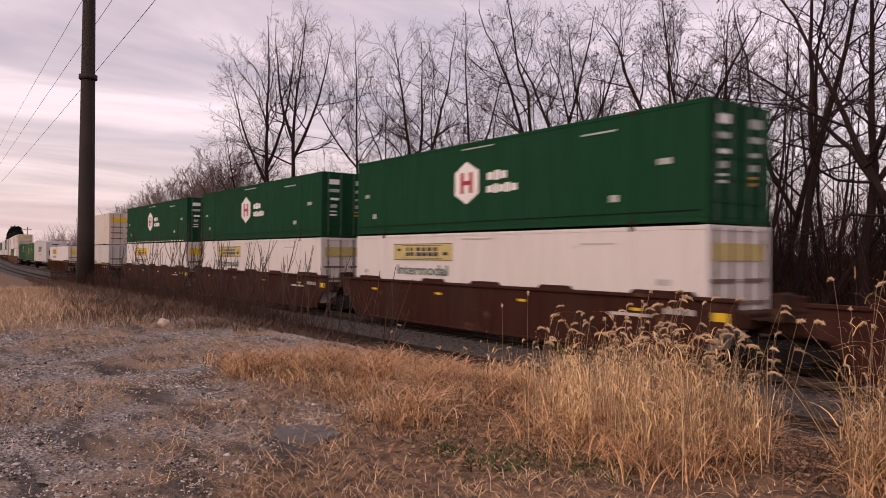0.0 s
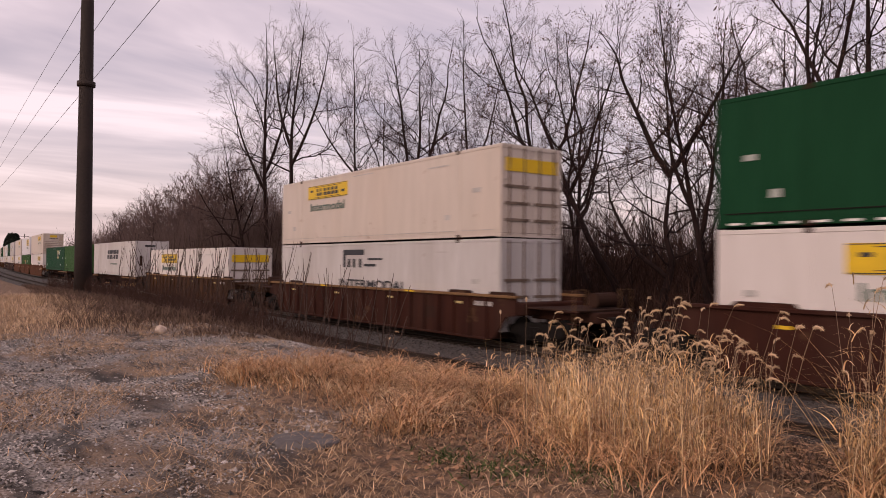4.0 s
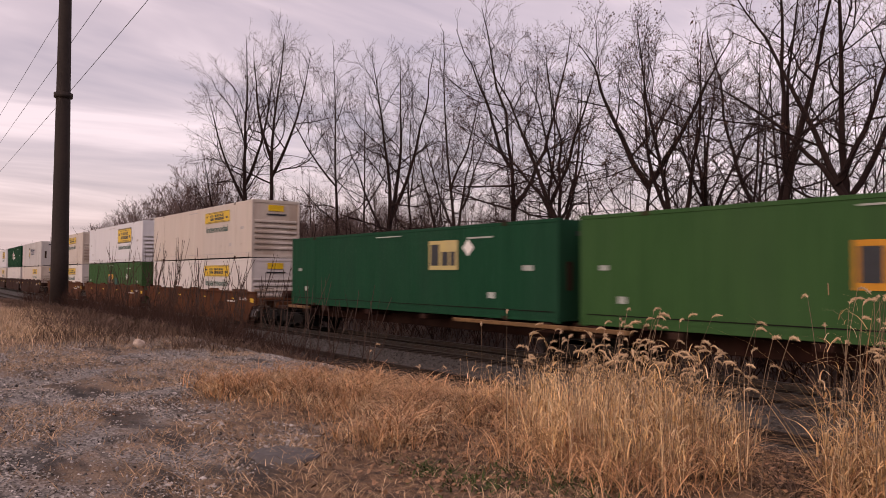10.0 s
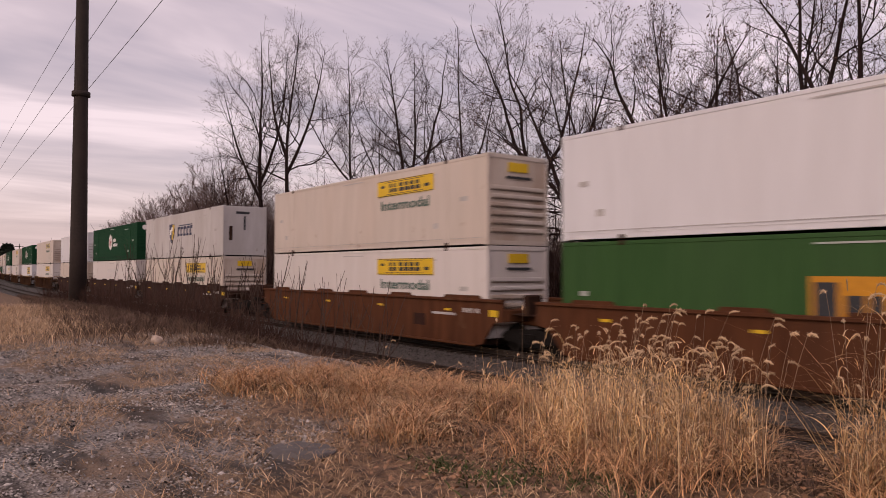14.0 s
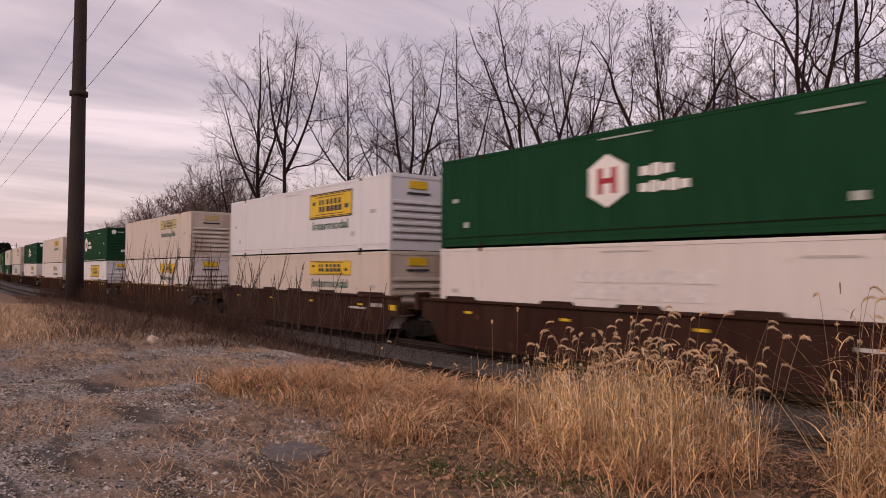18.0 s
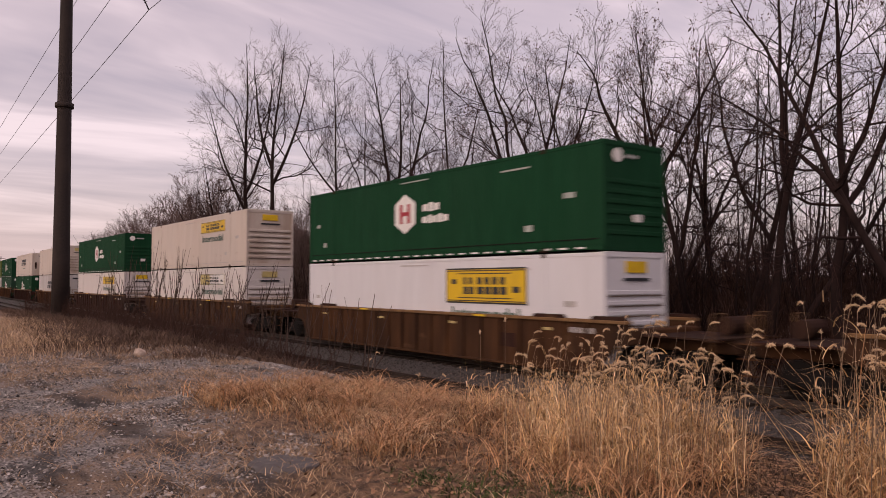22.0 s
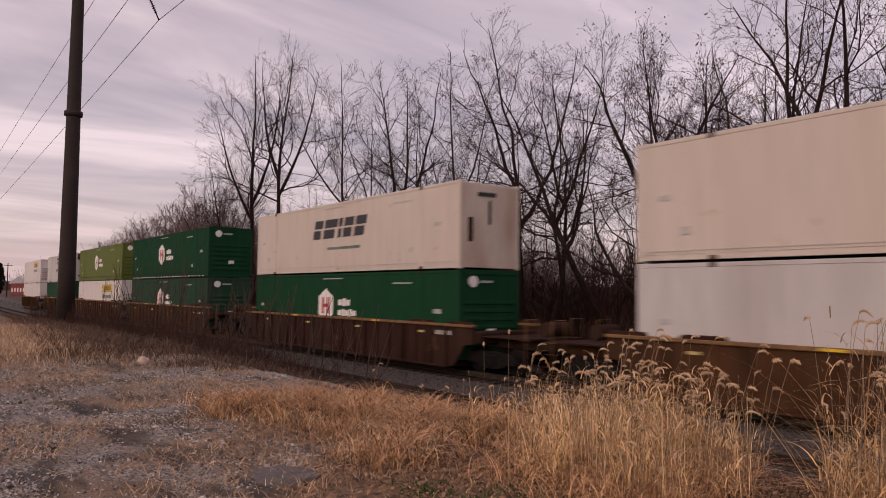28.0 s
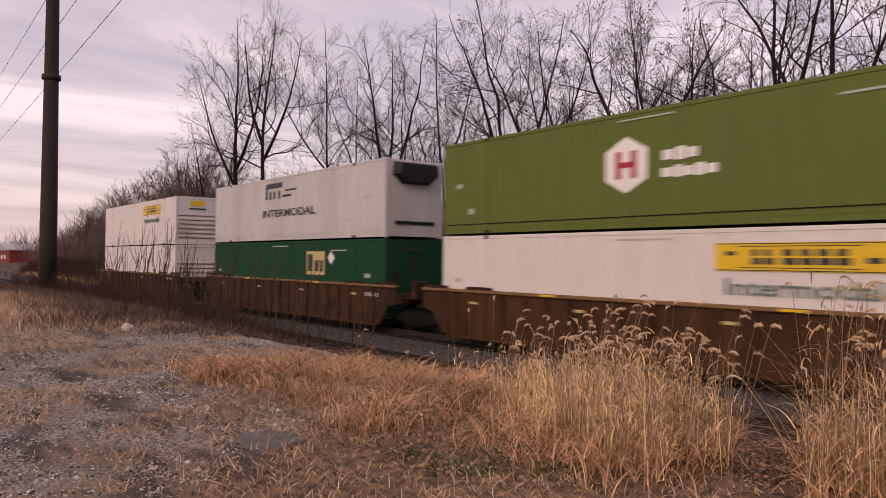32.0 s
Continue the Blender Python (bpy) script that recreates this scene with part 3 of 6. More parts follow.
def end_doors(root, paint, x, face, band=None, marks=True):
    """Two hinged doors with four lock rods."""
    for s in (-1, 1):
        a, b = sorted((x - face * 0.02, x - face * 0.07))
        ya, yb = sorted((s * 0.015, s * (HALF - 0.1)))
        door = box("door", a, b, ya, yb, 0.14, TALL - 0.12, paint, root, bevel=0.008)
        for k in (0.33, 0.95):
            a, b = sorted((x - face * 0.02, x + face * 0.03))
            box("lock_rod", a, b, s * k - 0.02, s * k + 0.02, 0.06, TALL - 0.06, M["rod"] if marks else M["mottled"], door, "grimy lock rod")
        for z in (0.35, 1.05, 1.8, 2.5):
            a, b = sorted((x - face * 0.02, x + face * 0.012))
            ya, yb = sorted((s * (HALF - 0.26), s * (HALF - 0.08)))
            box("hinge", a, b, ya, yb, z, z + 0.1, paint, door)
        for z in (0.5, 1.02, 1.55):
            a, b = sorted((x - face * 0.018, x + face * 0.014))
            ya, yb = sorted((s * 0.12, s * (HALF - 0.16)))
            box("door_bar", a, b, ya, yb, z, z + 0.09, M["mottled"] if not marks else paint, door)
        if marks:
            rng = random.Random(5 + s)
            for z, hgt, w in ((2.35, 0.22, 0.5), (2.0, 0.14, 0.55), (1.55, 0.2, 0.4), (1.3, 0.16, 0.3), (0.95, 0.22, 0.32)):
                a, b = sorted((x - face * 0.018, x + face * 0.002))
                y = s * 0.62 + rng.uniform(-0.1, 0.1)
                box("door_sticker", a, b, y - w / 2, y + w / 2, z, z + hgt, M["orange"] if (z < 1 and s > 0) else M["decal"] if hgt > 0.18 and s < 0 else M["stencil"], door)
    if band:
        a, b = sorted((x - face * 0.019, x + face * 0.006))
        box("door_band", a, b, -1.1, 1.1, 2.06, 2.48, band, root, "yellow band across the doors")
    for z0 in (0.0, TALL - 0.13):
        a, b = sorted((x, x - face * 0.1))
        box("end_rail", a, b, -HALF + 0.1, HALF - 0.1, z0 + 0.01, z0 + 0.13, paint, root)


def end_plain(root, paint, x, face, reefer=False):
    a, b = sorted((x - face * 0.015, x - face * 0.08))
    box("nose_wall", a, b, -HALF + 0.1, HALF - 0.1, 0.05, TALL - 0.05, M["stained"] if paint.name == "aged_white_paint" else paint, root, bevel=0.01)
    if reefer:
        bm = bmesh.new()
        prof = [(-0.95, 2.78), (0.95, 2.78), (1.0, 2.3), (0.6, 1.98), (-0.6, 1.98), (-1.0, 2.3)]
        va = [bm.verts.new((x - face * 0.01, y, z)) for y, z in prof]
        vb = [bm.verts.new((x + face * 0.32, y * 0.85, 2.38 + (z - 2.38) * 0.8)) for y, z in prof]
        bm.faces.new(va)
        bm.faces.new(list(reversed(vb)))
        for i in range(6):
            j = (i + 1) % 6
            bm.faces.new((va[i], vb[i], vb[j], va[j]))
        part("cooling_unit", bm, M["black"], root, "black cooling unit with chamfered corners")
        a, b = sorted((x - face * 0.01, x + face * 0.03))
        box("vent_slot", a, b, -0.9, 0.9, 0.5, 0.62, M["black"], root)
    else:
        a, b = sorted((x - face * 0.01, x + face * 0.006))
        box("end_mark", a, b, -0.55, 0.25, 2.42, 2.56, M["ink"], root)
        box("end_stripe", a, b, -0.08, 0.02, 1.5, 2.3, M["ink"], root)
        box("end_stain", a, b, -0.95, -0.75, 0.9, 1.7, M["cardark"], root)


def small_marks(root, material):
    """The rows of small stencilled data that every box carries: too small to read."""
    for x0, x1, z0, z1 in ((-1.4, -0.98, 1.45, 1.60), (-2.9, -2.6, 0.62, 0.80), (-3.9, -2.7, 2.45, 2.50), (-9.2, -7.6, 2.66, 2.70), (-15.5, -15.2, 1.45, 1.58), (-14.9, -14.65, 0.62, 0.80)):
        flat_panel("stencil", x0, x1, z0, z1, material, root)


def yellow_panel(root, x0, framed=False, yel="yellow", peeled=False):
    """The yellow name panel: dark frame lines and bars for its lettering."""
    x1 = x0 + 3.66
    z0, z1 = (1.50, 2.50) if framed else (1.96, 2.56)
    if framed:
        flat_panel("panel_border", x0 - 0.05, x1 + 0.05, z0 - 0.05, z1 + 0.05, M["ink"], root, "dark border", y=-HALF - 0.003)
    p = flat_panel("name_panel", x0, x1, z0, z1, M[yel], root, "yellow name panel" if yel == "yellow" else "sun-faded yellow name panel", y=-HALF - 0.008)
    if peeled:
        flat_panel("bare_patch", x0 + 1.5, x1 - 0.03, z0 + 0.03, z1 - 0.03, M["decal"], p, "pale patch where the yellow has peeled off", y=-HALF - 0.0105)
    hgt = z1 - z0
    zc = (z0 + z1) / 2
    y = -HALF - 0.013
    letters = []
    x = x0 + 0.85
    for w in (0.22, 0.22, 0.30, 0.28, 0.30, 0.28):
        letters += [(x, x + w, zc - 0.26 * hgt, zc - 0.03 * hgt), (x, x + w - 0.07, zc + 0.04 * hgt, zc + 0.26 * hgt)]
        x += w + 0.06 + (0.1 if w == 0.22 and x > x0 + 1 else 0)
    bars("name_bar", letters, M["ink"], p, y=y)
    bars("panel_line", [(x0 + 0.55, x1 - 0.6, z1 - 0.14 * hgt, z1 - 0.11 * hgt), (x0 + 0.55, x1 - 0.6, z0 + 0.11 * hgt, z0 + 0.14 * hgt), (x0 + 0.02, x1 - 0.02, z1 - 0.05 * hgt, z1 - 0.02 * hgt), (x0 + 0.02, x1 - 0.02, z0 + 0.02 * hgt, z0 + 0.05 * hgt)], M["ink"], p, y=y)
    bars("panel_mark", [(x0 + 0.25, x0 + 0.5, zc + 0.05 * hgt, zc + 0.2 * hgt), (x1 - 0.55, x1 - 0.25, zc - 0.2 * hgt, zc - 0.02 * hgt)], M["ink"], p, y=y)
    return (x0 + 0.25, x1 - 0.25) + ((0.97, 1.34) if framed else (1.44, 1.80))


def hexagon(root):
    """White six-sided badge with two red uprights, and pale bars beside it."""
    cx, cz, y = -8.95, 1.58, -HALF - 0.008
    pts = [(0, 0.70), (0.63, 0.36), (0.63, -0.36), (0, -0.70), (-0.63, -0.36), (-0.63, 0.36)]
    vs = [(cx + a, y, cz + b) for a, b in reversed(pts)] + [(cx + a, y + 0.004, cz + b) for a, b in reversed(pts)]
    fs = [tuple(range(6))] + [(i, i + 6, (i + 1) % 6 + 6, (i + 1) % 6) for i in range(6)]
    b = link_mesh("badge", mesh_of("badge", vs, fs, M["decal"]), root, "white hexagonal badge")
    bars("badge_bar", [(cx - 0.32, cx - 0.14, cz - 0.34, cz + 0.34), (cx + 0.14, cx + 0.32, cz - 0.34, cz + 0.34), (cx - 0.15, cx + 0.15, cz - 0.07, cz + 0.07)], M["red"], b, y=y - 0.005)
    rows = []
    for z0, z1, ws in ((1.60, 1.88, (0.3, 0.26, 0.26)), (1.20, 1.46, (0.28, 0.2, 0.24, 0.24, 0.26))):
        x = -7.98
        for i, w in enumerate(ws):
            rows.append((x, x + w, z0 - 0.03 * (i % 2), z1 - 0.05 * ((i + 1) % 2)))
            x += w + 0.05
    bars("name_bar", rows, M["decal"], root, "white bars for lettering", skew=0.05)


def bold_mark(root, sub=True, material="ink"):
    """A slanted run of heavy dark blocks with a fine line below."""
    r = []
    x = -10.5
    for w in (0.78, 1.12, 0.3, 0.78, 0.86):
        r.append((x + 0.06 * w, x + w, 1.88, 2.22))
        r.append((x, x + 0.84 * w, 1.44, 1.80))
        x += w + 0.12
    bars("name_bar", r, M[material], root, "slanted heavy blocks", skew=0.2)
    if sub:
        bars("fine_line", [(-8.9 + i * 0.3, -8.9 + i * 0.3 + 0.24, 0.95, 1.06) for i in range(9)], M["teal"], root)


def shield(root):
    cx, y = -9.72, -HALF - 0.008
    pts = [(-0.58, 2.3), (-0.3, 2.2), (0, 2.32), (0.3, 2.2), (0.58, 2.3), (0.56, 1.6), (0.3, 1.2), (0, 0.95), (-0.3, 1.2), (-0.56, 1.6)]
    vs = [(cx + a, y, b) for a, b in reversed(pts)] + [(cx + a, y + 0.004, b) for a, b in reversed(pts)]
    k = len(pts)
    fs = [tuple(range(k))] + [(i, i + k, (i + 1) % k + k, (i + 1) % k) for i in range(k)]
    s = link_mesh("shield", mesh_of("shield", vs, fs, M["navy"]), root, "navy and yellow shield")
    bars("shield_flash", [(cx - 0.45, cx - 0.1, 1.55, 1.9), (cx - 0.1, cx + 0.2, 1.8, 2.05)], M["decal"], s, y=y - 0.005)
    bars("shield_wing", [(cx + 0.18, cx + 0.5, 1.5, 2.2), (cx + 0.0, cx + 0.3, 1.2, 1.5)], M["yellow"], s, y=y - 0.005)


def square_logo(root, ground, dx=0.0, dz=0.0):
    p = flat_panel("logo_square", -8.8 + dx, -7.28 + dx, 1.06 + dz, 2.02 + dz, M[ground], root, "square ochre logo panel", y=-HALF - 0.006)
    y = -HALF - 0.012
    bars("logo_bar", [(a + dx, b + dx, c + dz, d + dz) for a, b, c, d in ((-8.70, -8.25, 1.2, 1.9), (-8.1, -7.75, 1.2, 1.65), (-7.65, -7.4, 1.2, 1.65))], M["ink"], p, y=y)
    vs = [(-3.85 + a, -HALF - 0.008 + d, 1.86 + dz * 0.75 + b) for d in (0, 0.004) for a, b in ((0, -0.27), (0.27, 0), (0, 0.27), (-0.27, 0))]
    link_mesh("diamond", mesh_of("diamond", vs, [(0, 1, 2, 3), (0, 4, 5, 1), (1, 5, 6, 2), (2, 6, 7, 3), (3, 7, 4, 0)], M["decal"]), root, "white diamond")


STYLES = {}


def container(style):
    """One box of a style, its front end at x = 0; repeats are copied from the first."""
    spec = dict(paint="white", end="ribbed", logo="", label="", band=None, small=None, dashes=False, marks="ink", period=1.22, depth=0.004)
    spec.update(CONTAINER_STYLES[style])
    root = thing("shipping_container", spec["label"], "container", "containers on the train")
    paint = M[spec["paint"]]
    container_frame(root, paint, paint, spec["period"], spec["depth"])
    front, rear = (end_doors, end_ribbed) if spec["end"] == "doors" else (end_ribbed, end_doors)
    if spec["end"] == "doors":
        end_doors(root, paint, 0.0, 1, M[spec["band"]] if spec["band"] else None, spec["paint"] not in ("white", "cream", "clean", "greywhite"))
        end_ribbed(root, paint, -LENGTH, -1)
    elif spec["end"] == "ribbed":
        end_ribbed(root, paint, 0.0, 1, M[spec["small"]] if spec["small"] else None)
        end_doors(root, paint, -LENGTH, -1, None, False)
    else:
        end_plain(root, paint, 0.0, 1, spec["end"] == "cooled")
        end_doors(root, paint, -LENGTH, -1, None, False)
    small_marks(root, M["stencil"] if spec["marks"] == "decal" else M["greystencil"])
    logo = spec["logo"]
    if logo == "hexagon":
        hexagon(root)
        if spec["end"] == "ribbed":
            bm = bmesh.new()
            bmesh.ops.create_cone(bm, cap_ends=True, segments=14, radius1=0.19, radius2=0.19, depth=0.03, matrix=Matrix.Translation((0.0, -0.72, 2.52)) @ Matrix.Rotation(math.pi / 2, 4, "Y"))
            part("end_badge", bm, M["decal"], root, "pale round badge")
            box("end_mark", -0.02, 0.012, -0.42, 0.10, 2.48, 2.56, M["stencil"], root)
            box("end_sticker", -0.02, 0.03, -0.1, 0.22, 0.78, 0.98, M["decal"], root)
    elif logo in ("panel", "framed", "fadedpanel", "rearpanel", "fadedrear"):
        x0 = -13.35 if "rear" in logo else -6.54
        a, b, c, d = yellow_panel(root, x0, logo == "framed", "faded" if "faded" in logo else "yellow", style == "white_pale")
        lettering("lettering", "Intermodal", a, b, c, d, M["teal"], root, "grey-green lettering")
    elif logo == "bold":
        bold_mark(root)
    elif logo == "ghost":
        bold_mark(root, False, "ghost")
    elif logo == "shield":
        shield(root)
        bars("name_bar", [(-8.7 + i * 0.62 + a, -8.7 + i * 0.62 + b, c, d) for i in range(5) for a, b, c, d in ((0, 0.2, 1.4, 2.0), (0.2, 0.5, 1.84, 2.0), (0.2, 0.42, 1.4, 1.55))], M["navy"], root, "slanted navy strokes", skew=0.15)
        bars("top_stroke", [(-8.2, -5.5, 2.06, 2.12)], M["navy"], root)
    elif logo == "square":
        square_logo(root, "orange", -0.5) if spec["paint"] != "darkgreen" else square_logo(root, "faded", 2.9, 0.42)
        if style == "bright_patch":
            flat_panel("repaired_patch", -7.5, -6.35, 1.06, 1.72, M["tealpatch"], root, "dark teal repaired patch")
    elif logo == "block":
        bars("logo_block", [(-10.0, -8.3, 2.4, 2.62), (-10.0, -9.8, 1.9, 2.4), (-9.6, -9.4, 1.9, 2.25), (-9.2, -9.0, 1.9, 2.25), (-8.7, -8.5, 1.9, 2.25), (-8.3, -7.4, 1.95, 2.05), (-8.0, -6.9, 2.2, 2.28)], M["ink"], root, "dark angular logo")
        lettering("lettering", "INTERMODAL", -10.3, -5.2, 1.08, 1.42, M["ink"], root, "dark grey capitals")
    if spec["paint"] in ("white", "cream", "clean", "greywhite"):
        flat_panel("seam_line", -LENGTH + 0.2, -2.3, 0.235, 0.252, M["greystencil"], root, "thin grey seam")
        flat_panel("seam_line", -2.05, -0.2, 0.235, 0.252, M["greystencil"], root)
    else:
        flat_panel("seam_line", -LENGTH + 0.2, -0.2, 0.30, 0.325, M["steel"], root, "dark seam above the bottom rail")
    if spec["dashes"]:
        for i in range(25):
            bars("tape_dash", [(-LENGTH + 0.3 + i * 0.62, -LENGTH + 0.3 + i * 0.62 + 0.32, 0.06, 0.11)], M["decal"], root, "white reflective dash")
    return root


G = "corrugated steel shipping container"
CONTAINER_STYLES = {
    "green_doors": dict(paint="green", end="doors", logo="hexagon", marks="decal", period=0.28, depth=0.012, label="dark green " + G + " with white hexagon badge"),
    "green_dashed": dict(paint="green", end="doors", logo="hexagon", marks="decal", period=0.28, depth=0.012, dashes=True, label="dark green " + G + " with reflective dashes"),
    "green": dict(paint="green", logo="hexagon", marks="decal", period=0.28, depth=0.012, label="dark green " + G + " with ribbed nose"),
    "green_dull": dict(paint="dullgreen", logo="hexagon", marks="decal", period=0.28, depth=0.012, label="weathered grey-green " + G + " with hexagon badge"),
    "green_tape": dict(paint="green", logo="hexagon", marks="decal", period=0.28, depth=0.012, dashes=True, label="dark green " + G + " with white taped rail"),
    "olive": dict(paint="olive", logo="hexagon", marks="decal", period=0.28, depth=0.012, label="olive green " + G + " with hexagon badge"),
    "bright_square": dict(paint="brightgreen", end="plain", logo="square", marks="decal", period=0.28, depth=0.012, label="bright green " + G + " with square ochre logo"),
    "bright_patch": dict(paint="brightgreen", end="ribbed", small="orange", logo="square", marks="decal", period=0.28, depth=0.012, label="bright green " + G + " with ochre logo and teal patch"),
    "dark_square": dict(paint="darkgreen", end="plain", logo="square", marks="decal", period=0.28, depth=0.012, label="deep green " + G + " with square logo"),
    "white_rear": dict(end="doors", logo="rearpanel", band="yellow", label="white smooth-sided shipping container with yellow banded doors"),
    "white_faded": dict(end="doors", logo="fadedrear", band="faded", label="white shipping container with sun-faded yellow panel"),
    "cream_rear": dict(paint="cream", end="doors", logo="rearpanel", band="yellow", label="stained cream shipping container with yellow banded doors"),
    "white": dict(logo="panel", small="yellow", label="white smooth-sided shipping container with yellow panel"),
    "white_framed": dict(paint="clean", logo="framed", small="yellow", label="clean white shipping container with dark-bordered yellow panel"),
    "white_pale": dict(logo="fadedpanel", small="faded", label="weathered white shipping container with pale panel"),
    "cream": dict(paint="cream", logo="panel", small="yellow", label="aged cream shipping container with yellow panel"),
    "cream_faded": dict(paint="cream", logo="fadedpanel", small="faded", label="aged cream shipping container with bleached panel"),
    "cream_bold": dict(paint="cream", end="plain", logo="bold", label="cream shipping container with slanted dark strokes and stained end"),
    "white_bold": dict(paint="greywhite", end="plain", logo="bold", label="white shipping container with slanted dark strokes"),
    "white_shield": dict(paint="greywhite", end="plain", logo="shield", label="white shipping container with navy and yellow shield", dashes=False),
    "white_plain": dict(logo="ghost", label="plain white shipping container with ribbed nose"),
    "white_block": dict(paint="greywhite", end="doors", logo="block", band=None, label="white shipping container with dark angular logo"),
    "cooled": dict(paint="greywhite", end="cooled", logo="block", label="white refrigerated container with black cooling unit"),
}


# ---------------------------------------------------------------- rail cars
def plate(name, outline, y0, y1, material, parent, label=""):
    """A flat steel plate cut to an outline in x and z."""
    k = len(outline)
    vs = [(a, y0, b) for a, b in outline] + [(a, y1, b) for a, b in outline]
    fs = [tuple(range(k)), tuple(reversed(range(k, 2 * k)))] + [(i, i + k, (i + 1) % k + k, (i + 1) % k) for i in range(k)]
    me = mesh_of(name, vs, fs, material)
    bm = bmesh.new()
    bm.from_mesh(me)
    bmesh.ops.recalc_face_normals(bm, faces=bm.faces)
    bm.to_mesh(me)
    bm.free()
    return link_mesh(name, me, parent, label)


WHEELS = {-0.89: [], 0.89: []}


def wheelset_mesh():
    bm = bmesh.new()
    turn = Matrix.Rotation(math.pi / 2, 4, "X")
    for y in (-0.72, 0.72):
        for r, w, o in ((0.42, 0.11, 0), (0.45, 0.03, 0.06 if y < 0 else -0.06), (0.2, 0.15, 0)):
            bmesh.ops.create_cone(bm, cap_ends=True, segments=20, radius1=r, radius2=r, depth=w, matrix=Matrix.Translation((0, y + o, 0)) @ turn)
    bmesh.ops.create_cone(bm, cap_ends=True, segments=10, radius1=0.08, radius2=0.08, depth=2.1, matrix=turn)
    me = bpy.data.meshes.new("wheelset")
    bm.to_mesh(me)
    bm.free()
    me.materials.append(M["steel"])
    return me


WHEELSET = wheelset_mesh()


def truck(parent, x):
    """A two-axle bogie: cast side frames, bolster and two wheelsets."""
    t = new("truck")
    t.parent = parent
    t.location = (x, 0, 0)
    for s in (-1, 1):
        y0, y1 = sorted((s * 0.94, s * 1.06))
        plate("side_frame", [(-1.2, 0.5), (-1.05, 0.62), (-0.45, 0.72), (0.45, 0.72), (1.05, 0.62), (1.2, 0.5), (1.1, 0.34), (0.7, 0.34), (0.35, 0.2), (-0.35, 0.2), (-0.7, 0.34), (-1.1, 0.34)], y0, y1, M["steel"], t)
        bm = bmesh.new()
        for k in (-0.17, 0.0, 0.17):
            bmesh.ops.create_cone(bm, cap_ends=True, segments=8, radius1=0.07, radius2=0.07, depth=0.3, matrix=Matrix.Translation((k, s * 1.09, 0.45)))
        part("spring_pack", bm, M["steel"], t)
    box("bolster", -0.22, 0.22, -1.0, 1.0, 0.42, 0.72, M["steel"], t, bevel=0.03)
    for a in (-0.89, 0.89):
        w = link_mesh("wheelset", WHEELSET, t)
        w.location = (a, 0, 0.42)
        WHEELS[a].append(w)


